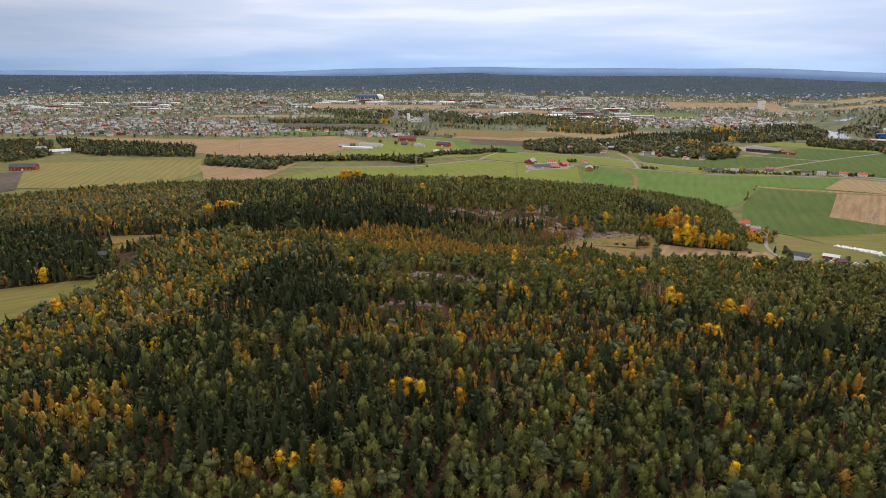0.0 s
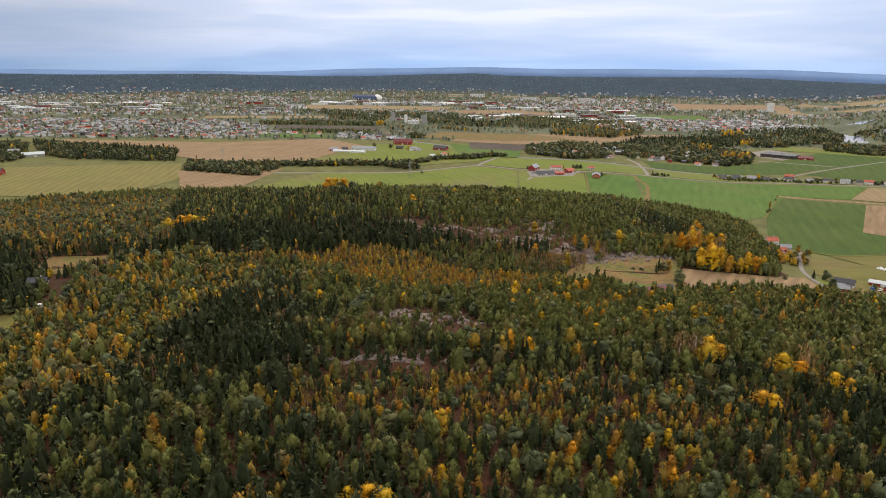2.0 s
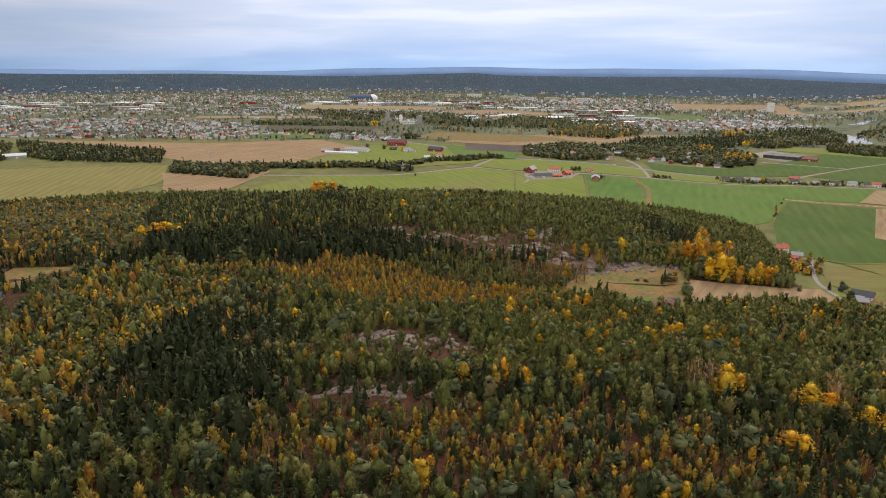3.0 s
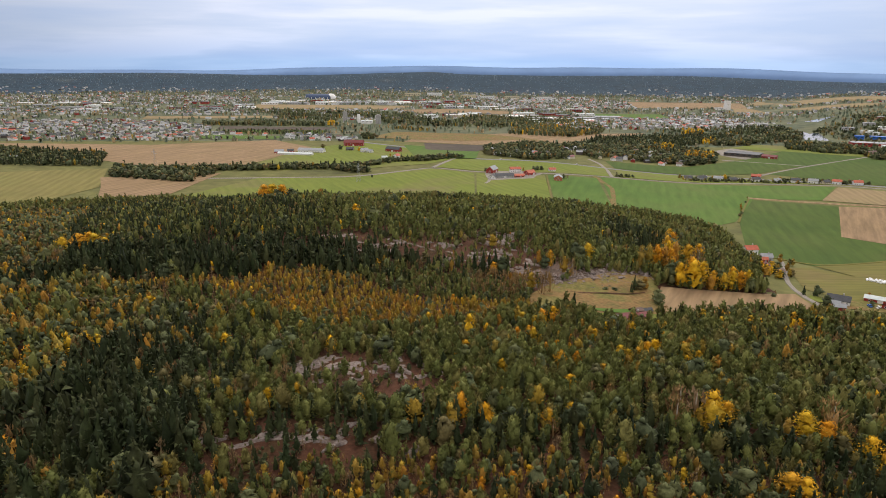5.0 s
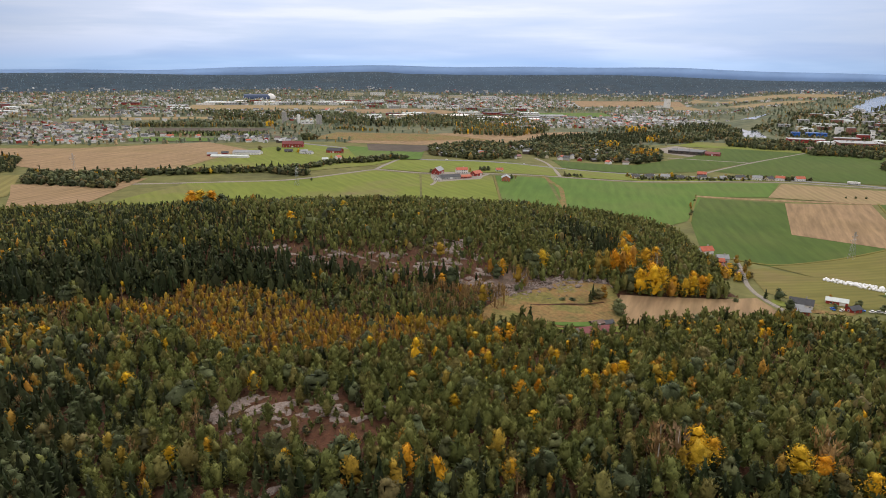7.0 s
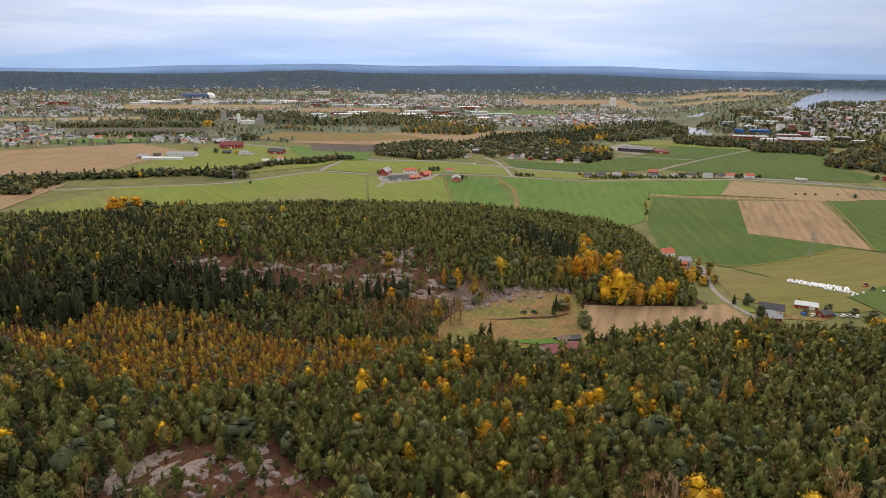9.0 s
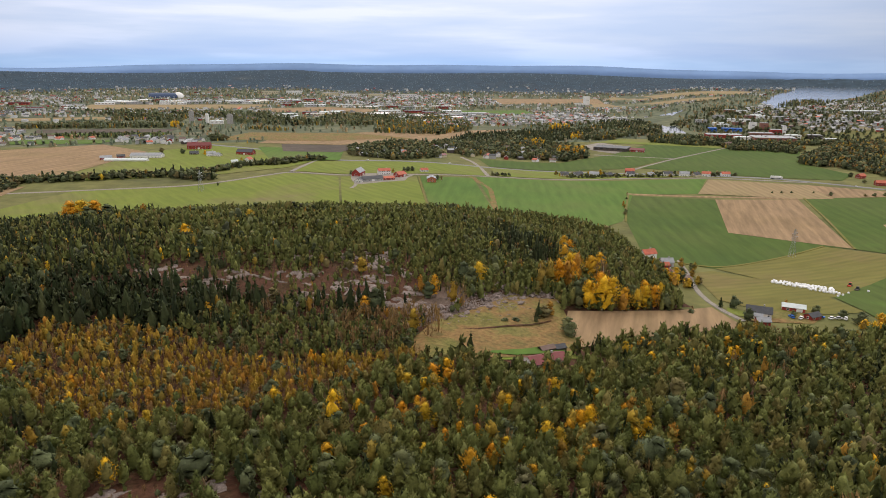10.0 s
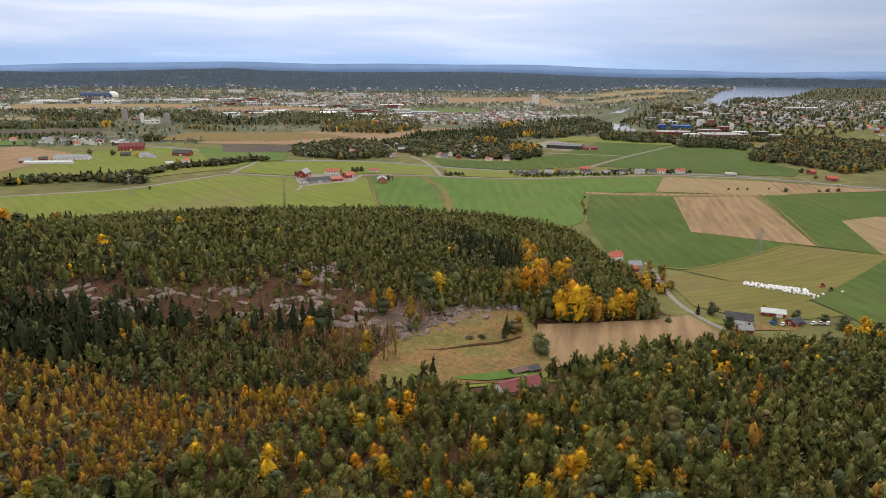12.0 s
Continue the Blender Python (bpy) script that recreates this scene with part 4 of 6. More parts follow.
# trees that stand out by themselves
STANDOUT = [  # kind, x, y, size, width
    ("gold", -12, 256, 0.85, 1.3), ("gold", -6, 255, 0.8, 1.2), ("gold", -18, 258, 0.7, 1.1), ("leaf", -9, 259, 0.8, 1.1), ("gold", 10, 292, 0.9, 0.8), ("gold", -55, 217, 0.7, 1.3), ("gold", -50, 216, 0.65, 1.2), ("gold", -33, 202, 0.7, 1.1), ("gold", -231, 385, 1.0, 1.3), ("leaf", -240, 388, 1.0, 1.2), ("gold", -226, 380, 0.9, 1.2), ("gold", -276, 450, 0.9, 1.2), ("amber", -284, 453, 1.0, 1.2),
    ("gold", 129, 359, 1.0, 1.2), ("gold", 136, 362, 0.9, 1.0), ("gold", 162, 357, 0.95, 1.2), ("gold", 169, 354, 0.9, 1.1), ("gold", 179, 346, 0.9, 1.1), ("gold", 185, 344, 0.8, 1.0), ("amber", 156, 356, 0.9, 1.1), ("amber", 174, 352, 0.9, 1.1), ("amber", 125, 360, 0.9, 1.0),
    ("rust", 120, 366, 1.6, 1.3), ("rust", 125, 363, 1.6, 1.3), ("rust", 176, 362, 1.7, 1.3), ("rust", 172, 356, 1.6, 1.2),
    ("leaf", 122, 322, 0.95, 1.1), ("gold", 137, 322, 0.75, 1.5), ("gold", 141, 320, 0.7, 1.4),
    ("leaf", 76, 366, 0.8, 0.7), ("gold", 48, 352, 0.95, 0.8), ("gold", 40, 358, 0.9, 0.8), ("amber", 68, 366, 1.2, 1.0), ("gold", -18, 376, 0.7, 0.7),
    ("amber", -30, 356, 0.7, 0.9), ("amber", -36, 358, 0.7, 0.9), ("gold", 52, 452, 1.0, 0.75), ("amber", 122, 404, 0.8, 1.2), ("amber", 117, 398, 0.8, 1.1), ("amber", 128, 412, 0.75, 1.1),
    ("gold", -124, 846, 1.5, 1.3), ("gold", -116, 850, 1.5, 1.4), ("gold", -106, 848, 1.45, 1.3), ("leaf", -98, 850, 1.4, 1.2), ("gold", -130, 852, 1.1, 1.2), ("leaf", -111, 842, 1.3, 1.1), ("amber", -60, 800, 1.2, 1.2), ("gold", 20, 742, 0.8, 1.2), ("gold", -20, 700, 0.8, 1.2), ("leaf", -5, 690, 0.9, 1.2), ("amber", 84, 612, 0.9, 1.6), ("amber", 112, 584, 1.0, 0.8), ("gold", 78, 560, 0.8, 0.9), ("spruce", 66, 562, 1.0, 0.9), ("spruce", 72, 564, 1.1, 0.9), ("spruce", 80, 566, 1.1, 0.9), ("leaf", 84, 563, 1.2, 0.7), ("spruce", 88, 566, 0.9, 0.9), ("amber", 98, 538, 1.2, 1.0), ("rust", 88, 536, 1.5, 0.8), ("rust", 104, 532, 1.5, 0.7), ("rust", 110, 536, 1.5, 0.7), ("gold", 119, 580, 1.0, 0.7), ("leaf", 115, 578, 0.9, 0.8), ("leaf", 142, 602, 1.2, 0.9),
    ("gold", -206, 614, 1.1, 1.4), ("gold", -196, 616, 1.05, 1.4), ("gold", -215, 612, 0.9, 1.3), ("gold", -201, 622, 1.0, 1.3), ("gold", -186, 612, 0.8, 1.2), ("leaf", -190, 608, 0.9, 1.2), ("amber", -305, 588, 1.0, 1.5), ("amber", -298, 590, 1.0, 1.4),
    ("gold", 150, 598, 1.1, 1.0), ("leaf", 144, 594, 1.2, 0.8), ("amber", 127, 570, 1.2, 0.9), ("rust", 131, 566, 1.5, 0.8), ("gold", 204, 602, 1.2, 0.9), ("gold", 214, 606, 1.2, 0.9), ("gold", 228, 650, 1.2, 0.9), ("gold", 240, 668, 1.2, 0.9), ("leaf", 233, 660, 1.4, 0.8), ("gold", 246, 690, 1.1, 0.9),
    ("gold", 230, 616, 1.35, 1.0), ("rust", 236, 610, 1.8, 1.3), ("gold", 200, 600, 1.1, 0.9), ("gold", 226, 628, 1.2, 1.0), ("leaf", 216, 622, 1.4, 0.9), ("gold", 250, 640, 1.1, 1.0), ("leaf", 180, 541, 0.85, 1.0), ("leaf", 178, 535, 0.8, 0.9),
    ("gold", 94, 484, 0.62, 1.2), ("gold", 101, 488, 0.66, 1.3), ("amber", 111, 494, 0.7, 1.2), ("gold", 112, 446, 0.6, 1.0), ("gold", 117, 424, 0.66, 1.0), ("gold", 129, 422, 0.62, 1.0), ("gold", 82, 444, 0.62, 1.0), ("gold", 33, 467, 0.6, 1.1), ("gold", 82, 474, 0.6, 1.3), ("amber", 90, 465, 0.9, 1.2), ("gold", 150, 433, 0.6, 0.9), ("amber", 170, 428, 0.9, 1.1),
    ("gold", 132, 430, 0.66, 1.0), ("gold", 121, 435, 0.62, 0.9), ("gold", 121, 458, 0.6, 1.0), ("amber", 145, 421, 1.1, 1.2), ("gold", 85, 384, 0.66, 1.0), ("gold", 102, 398, 0.5, 1.0), ("gold", 92, 473, 0.6, 1.2), ("gold", -28, 373, 0.7, 0.8), ("gold", -59, 434, 0.72, 1.1), ("gold", -118, 504, 0.8, 1.2), ("leaf", 14, 367, 0.7, 0.9), ("amber", -49, 384, 0.8, 1.0), ("gold", 70, 355, 0.72, 0.9), ("amber", 25, 356, 1.0, 1.2), ("amber", 36, 351, 1.0, 1.2), ("amber", -53, 373, 0.8, 1.0), ("gold", 132, 364, 1.15, 1.1), ("rust", 116, 358, 1.5, 1.2),
    ("amber", 186, 592, 1.7, 0.85), ("amber", 193, 594, 1.8, 0.9), ("gold", 199, 596, 1.55, 0.62), ("amber", 206, 598, 1.75, 0.9), ("gold", 214, 612, 1.5, 0.7), ("amber", 222, 616, 1.7, 0.9), ("spruce", 170, 556, 0.75, 0.8), ("spruce", 167, 552, 0.6, 0.8), ("leaf", 174, 558, 0.7, 1.0), ("amber", 179, 560, 0.8, 1.2), ("spruce", 120, 516, 0.7, 0.7)]
for i, (k, x, y, s, w) in enumerate(STANDOUT):
    tree(k, x, y, s * 1.25, i * 1.7, i % SHAPES, w * 1.1, "broad golden-yellow autumn tree standing out from the forest" if k == "gold" else "")
# the yellow grove by the hayfield: tall broad trees before darker ones
GROVE = [("gold", 206, 570, 1.7, 1.0), ("gold", 214, 568, 2.05, 1.15), ("gold", 222, 572, 1.85, 1.0), ("gold", 217, 578, 1.9, 1.0), ("leaf", 203, 577, 1.7, 0.9), ("gold", 229, 569, 1.35, 0.85), ("amber", 226, 566, 1.3, 1.2), ("gold", 236, 568, 1.3, 0.9), ("gold", 243, 570, 1.45, 0.9), ("gold", 249, 571, 1.4, 0.9), ("gold", 246, 577, 1.5, 0.9), ("leaf", 238, 577, 1.5, 0.9), ("gold", 254, 576, 1.2, 0.9), ("leaf", 258, 572, 1.1, 0.9), ("spruce", 232, 582, 1.5, 0.9), ("spruce", 250, 584, 1.3, 0.9), ("leaf", 226, 584, 1.6, 1.0), ("gold", 262, 586, 1.1, 0.8), ("leaf", 211, 584, 1.6, 0.9)]
for i, (k, x, y, size, w) in enumerate(GROVE):
    tree(k, x, y, size, i * 2.4, i % SHAPES, w, "tall golden-yellow tree in a grove beside a hayfield" if k == "gold" else "")


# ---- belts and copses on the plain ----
# paler, greyer leaves for distant trees: aerial haze put into the colour
HAZED_LEAF = foliage("hazed_broadleaf_woods", ((0.0, (0.124, 0.160, 0.101)), (0.5, (0.189, 0.216, 0.130)), (0.8, (0.355, 0.247, 0.124)), (0.88, (0.160, 0.189, 0.124)), (1.0, (0.124, 0.160, 0.114))), vary=0.22)


def wood(poly, gap, mix, label, size=1.0, lod=2, category="wood"):
    """A copse: broadleaf and conifer trees mixed by share within an outline."""
    lod = 3 if min(p[1] for p in poly) > 1600 else lod
    xs, ys = [p[0] for p in poly], [p[1] for p in poly]
    qx, qy = jittered(min(xs), max(xs), min(ys), max(ys), gap, rng)
    ok = inside(qx, qy, poly)
    for pts, d in ((PATHS[0], 8), (PATHS[1], 10), (PATHS[2], 7)):
        ok &= ~near_line(qx, qy, pts, d)
    qx, qy = qx[ok], qy[ok]
    roll, lo = rng.random(len(qx)), 0.0
    for k, share in mix:
        pick = (roll >= lo) & (roll < lo + share)
        lo += share
        # large far trees take the leaf colour with haze mixed in
        grove("trees", label, category, lod, k, qx[pick], qy[pick], size * rng.uniform(0.55, 1.1, int(pick.sum())), rng, trunks=False, spread=1.45, leaves=HAZED_LEAF if lod == 3 and k == "leaf" and size > 1.4 else None)


PATHS = [[(-260, 1070), (-62, 1077), (-27, 1093), (64, 1160), (127, 1116), (321, 1100), (530, 1084), (748, 990)], [(-120, 1560), (11, 1423), (141, 1250), (352, 1191), (531, 1136), (730, 1032), (842, 890)], [(344, 1300), (325, 1102)]]
MIXED = (("leaf", 0.80), ("rust", 0.05), ("spruce", 0.11), ("amber", 0.035), ("gold", 0.005))
DARK = (("spruce", 0.55), ("leaf", 0.45))
AUTUMN = (("leaf", 0.5), ("amber", 0.2), ("rust", 0.24), ("gold", 0.06))
GARDEN = (("leaf", 0.84), ("rust", 0.09), ("amber", 0.025), ("spruce", 0.045))
wood([(-330, 1125), (-182, 1141), (-92, 1148), (-59, 1113), (-28, 1109), (-36, 1150), (-45, 1172), (-100, 1176), (-195, 1168), (-330, 1160)], 5.5, MIXED, "belt of bushes and trees between fields", 1.1)
wood([(-45, 1160), (14, 1222), (51, 1224), (87, 1249), (118, 1262), (122, 1280), (85, 1276), (46, 1252), (5, 1236), (-50, 1180)], 5.5, GARDEN, "belt of bushes and trees between fields", 1.0)
wood([(160, 1294), (229, 1238), (292, 1271), (318, 1300), (330, 1480), (286, 1485), (173, 1404)], 7, GARDEN, "wooded garden suburb by the highway", 1.15)
wood([(356, 1300), (388, 1343), (452, 1300), (515, 1261), (570, 1294), (619, 1398), (594, 1509), (476, 1558), (337, 1475)], 7, GARDEN, "wooded garden suburb by the highway", 1.2)
wood([(328, 1450), (461, 1524), (590, 1521), (741, 1607), (801, 1732), (633, 1724), (473, 1690)], 6.5, DARK, "dark belt of spruces", 1.0)
for patch_of in ([(522, 1474), (555, 1442), (581, 1506), (548, 1533)], [(531, 1343), (575, 1312), (612, 1390), (570, 1410)], [(662, 1561), (687, 1553), (716, 1611), (690, 1619)], [(704, 1768), (756, 1762), (779, 1810), (731, 1828)]):
    wood(patch_of, 8, (("gold", 0.55), ("amber", 0.3), ("leaf", 0.15)), "golden autumn trees in a wood on the plain", 1.3)
wood([(683, 1542), (761, 1541), (799, 1619), (752, 1647)], 7, MIXED, "copse on the plain", 1.2)
wood([(827, 1771), (929, 1728), (1002, 1789), (1029, 1893), (912, 1909)], 9, DARK, "dark wood by the river", 1.3)
wood([(253, 1651), (397, 1680), (514, 1790), (564, 1949), (532, 2210), (425, 2032), (299, 1828)], 8.5, (("leaf", 0.42), ("amber", 0.18), ("rust", 0.38), ("gold", 0.02)), "autumn wood beyond a stubble field", 1.25)
wood([(223, 1809), (305, 1860), (428, 2019), (550, 2139), (577, 2282), (263, 2135)], 9, MIXED, "dark mixed wood before the works", 1.25)
wood([(877, 1152), (887, 1133), (915, 1096), (912, 998), (1008, 1012), (1319, 1255), (1267, 1372), (1188, 1393), (1005, 1255), (954, 1229)], 7, (("leaf", 0.60), ("amber", 0.12), ("rust", 0.17), ("spruce", 0.11)), "mixed autumn wood behind a field", 1.3)
wood([(806, 1488), (856, 1417), (913, 1398), (882, 1330), (936, 1312), (968, 1260), (1043, 1311), (1019, 1404), (977, 1467), (957, 1551), (865, 1582)], 7.5, (("leaf", 0.7), ("spruce", 0.16), ("amber", 0.07), ("rust", 0.07)), "dark trees along the river", 1.15)
wood([(774, 1573), (874, 1606), (925, 1625), (1000, 1750), (1000, 1870), (926, 1845)], 8.5, (("leaf", 0.72), ("rust", 0.18), ("spruce", 0.1)), "trees on the river bank", 1.2)
wood([(-325, 2031), (-166, 1954), (-152, 2087), (-71, 2096), (-32, 1908), (82, 1829), (268, 1788), (318, 2099), (202, 2144), (149, 1906), (36, 2191), (-162, 2264), (-360, 2350), (-492, 2378), (-353, 2193)], 13, GARDEN, "wooded quarry bank", 1.35)
wood([(-480, 1850), (-180, 1830), (-150, 1880), (-330, 1940), (-500, 1930)], 8.5, GARDEN, "belt of trees below the quarry", 1.2)
wood([(-62, 1549), (-40, 1549), (-46, 1600), (-70, 1606)], 7, (("leaf", 1.0),), "clump of big green trees", 1.4)
wood([(-175, 1840), (-145, 1835), (-145, 1865), (-175, 1870)], 7, (("gold", 0.75), ("leaf", 0.25)), "golden trees by the silos", 1.4)
wood([(-30, 1780), (60, 1700), (90, 1730), (20, 1800)], 8, AUTUMN, "autumn scrub by the gravel pit", 0.9)
wood([(-415, 1182), (-247, 1125), (-262, 1040), (-385, 1085)], 6, MIXED, "copse among stubble fields")
wood([(-829, 1439), (-486, 1320), (-440, 1185), (-619, 1200), (-700, 1250)], 7, (("spruce", 0.4), ("leaf", 0.55), ("amber", 0.05)), "dark wood beyond a striped field", 1.1)
wood([(-1150, 1380), (-835, 1439), (-699, 1200), (-720, 1120), (-1000, 1060)], 9, MIXED, "mixed wood round farmyards")
wood([(1000, 1400), (1200, 1330), (1230, 1380), (1020, 1440)], 8, MIXED, "trees before the works")
wood([(330, 1110), (362, 1110), (362, 1122), (330, 1122)], 5, MIXED, "hedge by the road", 0.6)

wood([(440, 1150), (690, 1100), (700, 1074), (640, 1080), (440, 1110)], 6, (("leaf", 0.8), ("amber", 0.1), ("rust", 0.1)), "hedges and garden trees along the country road", 0.62)
wood([(-260, 1640), (-160, 1630), (-150, 1700), (-330, 1720), (-420, 1660)], 9, MIXED, "trees between fields and houses", 0.9)
wood([(290, 612), (300, 645), (320, 652), (318, 640), (300, 608)], 5, (("amber", 0.4), ("leaf", 0.4), ("gold", 0.2)), "autumn trees round the houses at the forest edge", 0.75, 1)
wood([(352, 536), (392, 520), (398, 510), (380, 500), (350, 514)], 5, (("gold", 0.45), ("leaf", 0.4), ("amber", 0.15)), "yellow bushes and trees at the forest edge", 0.7, 1)
wood([(190, 516), (286, 522), (290, 514), (190, 508)], 5, (("gold", 0.4), ("leaf", 0.4), ("amber", 0.2)), "yellow bushes at the edge of the hayfield", 0.62, 1)

wood([(1950, 2141), (2500, 2560), (2962, 2906), (3280, 2799), (2600, 2200), (2203, 1948), (2050, 2020)], 16, (("leaf", 0.7), ("spruce", 0.2), ("amber", 0.05), ("rust", 0.05)), "wooded hill above the lake", 1.5, 3)
wood([(1000, 1440), (1230, 1380), (1450, 1400), (1600, 1750), (1350, 2000), (1020, 1750)], 17, (("leaf", 0.85), ("spruce", 0.1), ("amber", 0.05)), "trees between works and houses", 1.1, 2)
wood([(1400, 1420), (1700, 1380), (2150, 1750), (2200, 2100), (1900, 2300), (1600, 2050)], 17, (("leaf", 0.80), ("spruce", 0.06), ("rust", 0.10), ("amber", 0.04)), "garden trees between houses", 1.1, 3)
wood([(640, 1600), (830, 1600), (1000, 1760), (1000, 1980), (700, 1900)], 22, (("leaf", 0.85), ("spruce", 0.1), ("amber", 0.05)), "trees along the river", 1.1, 2)

# the far woods beyond the town; ridge trees have haze blue in their base colour
HAZED_SPRUCE = foliage("hazed_conifer_woods", ((0.0, (0.112, 0.179, 0.236)), (0.5, (0.156, 0.226, 0.288)), (0.8, (0.247, 0.280, 0.280)), (1.0, (0.124, 0.194, 0.253))), vary=0.15)
qx, qy = jittered(-3400, 4300, 1500, 4800, 19, rng)
r = np.hypot(qx - 20, qy - 140)
grain = np.clip(rough_noise(qx, qy, 420) + 0.5 * rough_noise(qy, qx, 150) + 0.25, 0, 1)
far_share = np.where(r > 3850, 0.45, np.where(grain > 0.5, 0.95, np.where(grain > 0.3, 0.62, 0.34)))
ok = (qx > -0.78 * qy) & (qx < 1.45 * qy) & (rng.random(len(qx)) < far_share) & (r < 4790) & ~inside(qx, qy, LAKE) & ~inside(qx, qy, RIVER) & ~inside(qx + 60, qy + 80, LAKE) & ~inside(qx + 120, qy + 160, LAKE) & ~inside(qx + 190, qy + 240, LAKE) & ~inside(qx, qy + 50, RIVER)
for poly in FIELDS:
    if max(p[1] for p in poly) > 1500:
        ok &= ~inside(qx, qy, poly)
qx, qy, r = qx[ok], qy[ok], r[ok]
pickk = rng.random(len(qx))
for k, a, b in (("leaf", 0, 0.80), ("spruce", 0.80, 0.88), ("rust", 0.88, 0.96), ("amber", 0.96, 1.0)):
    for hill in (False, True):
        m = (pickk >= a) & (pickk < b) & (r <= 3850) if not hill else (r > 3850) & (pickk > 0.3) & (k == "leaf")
        grove("far_trees", "wooded ridge beyond the town" if hill else "scattered trees between the houses of the town", "wood", 3, k, qx[m], qy[m], (0.62 if hill else 1.05) * rng.uniform(0.6, 1.15, int(m.sum())), rng, trunks=False, leaves={"leaf": HAZED_SPRUCE if hill else HAZED_LEAF, "spruce": HAZED_LEAF}.get(k), spread=2.2 if hill else 1.6)

# the last hills on the horizon; their blue is haze painted as base colour
HAZED_HILLS = paint("distant_hazed_hills", (0.17, 0.27, 0.46), 1.0, wear=0.12, scale=0.004)
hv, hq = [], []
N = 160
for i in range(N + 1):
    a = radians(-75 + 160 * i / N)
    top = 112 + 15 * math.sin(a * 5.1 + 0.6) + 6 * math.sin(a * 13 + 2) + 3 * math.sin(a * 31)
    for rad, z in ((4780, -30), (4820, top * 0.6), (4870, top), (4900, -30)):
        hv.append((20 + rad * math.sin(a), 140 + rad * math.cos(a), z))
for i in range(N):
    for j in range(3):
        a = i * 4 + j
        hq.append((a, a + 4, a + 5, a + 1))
tagged(new("backdrop", big_mesh("backdrop", np.array(hv), np.array(hq), (HAZED_HILLS,))), "distant hills on the horizon with haze blue put into their colour", "hills", kind="structure")


# ---- buildings ----
WHITE = paint("white_boards", (0.78, 0.77, 0.74), 0.6, wear=0.10)
CREAM = paint("cream_boards", (0.62, 0.55, 0.38), 0.65, wear=0.12)
FALU = paint("red_boards", (0.30, 0.045, 0.035), 0.75, wear=0.2)
GREY = paint("grey_render", (0.40, 0.40, 0.39), 0.75, wear=0.15)
DARKWALL = paint("dark_stained_boards", (0.085, 0.07, 0.06), 0.75, wear=0.2)
OLDBRICK = paint("weathered_brick_wall", (0.26, 0.12, 0.09), 0.85, wear=0.2)
BRICK = paint("orange_brick_wall", (0.42, 0.15, 0.08), 0.85, wear=0.2)
SLATE = paint("dark_roof_tiles", (0.060, 0.062, 0.068), 0.6, wear=0.25)
TILE = paint("orange_roof_tiles", (0.44, 0.12, 0.07), 0.7, wear=0.22)
MAROON = paint("maroon_roof_sheet", (0.17, 0.035, 0.035), 0.55, wear=0.15)
PALEROOF = paint("pale_sheet_roof", (0.55, 0.60, 0.58), 0.45, wear=0.12)
MIDROOF = paint("grey_sheet_roof", (0.27, 0.28, 0.29), 0.5, wear=0.18)
BROWNROOF = paint("brown_roof_tiles", (0.15, 0.10, 0.08), 0.7, wear=0.2)
BLUE = paint("blue_cladding", (0.03, 0.13, 0.45), 0.5, wear=0.1)
NAVY = paint("dark_blue_roof", (0.05, 0.08, 0.15), 0.5, wear=0.15)
CONCRETE = paint("weathered_concrete", (0.36, 0.35, 0.33), 0.85, wear=0.2)
GLASS, _n, _l, _b = nodes_of("window_glass", 0.08, 0, 0.6)
_b.inputs["Base Color"].default_value = (0.03, 0.04, 0.05, 1)
RUBBER = paint("tyre_rubber", (0.03, 0.03, 0.03), 0.8)
STEEL = paint("galvanised_steel", (0.38, 0.39, 0.40), 0.5, 0.6)
WRAP = paint("white_bale_wrap", (0.85, 0.86, 0.86), 0.35, wear=0.06, scale=1.5)
TRACTOR = paint("red_enamel", (0.40, 0.06, 0.03), 0.4)
WOOD = paint("bleached_deadwood", (0.24, 0.20, 0.17), 0.9, wear=0.3, scale=1.5)


def box_mesh(name, x0, x1, y0, y1, z0, z1, mat, bevel=0.0):
    bm = bmesh.new()
    bmesh.ops.create_cube(bm, size=1.0)
    for v in bm.verts:
        v.co = ((x0 + x1) / 2 + v.co.x * (x1 - x0), (y0 + y1) / 2 + v.co.y * (y1 - y0), (z0 + z1) / 2 + v.co.z * (z1 - z0))
    if bevel:
        bmesh.ops.bevel(bm, geom=bm.edges[:], offset=bevel, segments=1, affect="EDGES")
    return mesh_of(name, bm, mat)


def wall_mesh(w, d, h, rh, mat):
    """Walls with gable ends, sunk a little into the ground."""
    bm = bmesh.new()
    ring = [(-d / 2, -1.0), (d / 2, -1.0), (d / 2, h), (0, h + rh), (-d / 2, h)]
    a = [bm.verts.new((-w / 2, y, z)) for y, z in ring]
    b = [bm.verts.new((w / 2, y, z)) for y, z in ring]
    bm.faces.new(a)
    bm.faces.new(b[::-1])
    for i in range(5):
        j = (i + 1) % 5
        bm.faces.new((a[j], a[i], b[i], b[j]))
    bmesh.ops.recalc_face_normals(bm, faces=bm.faces[:])
    return mesh_of("wall", bm, mat)


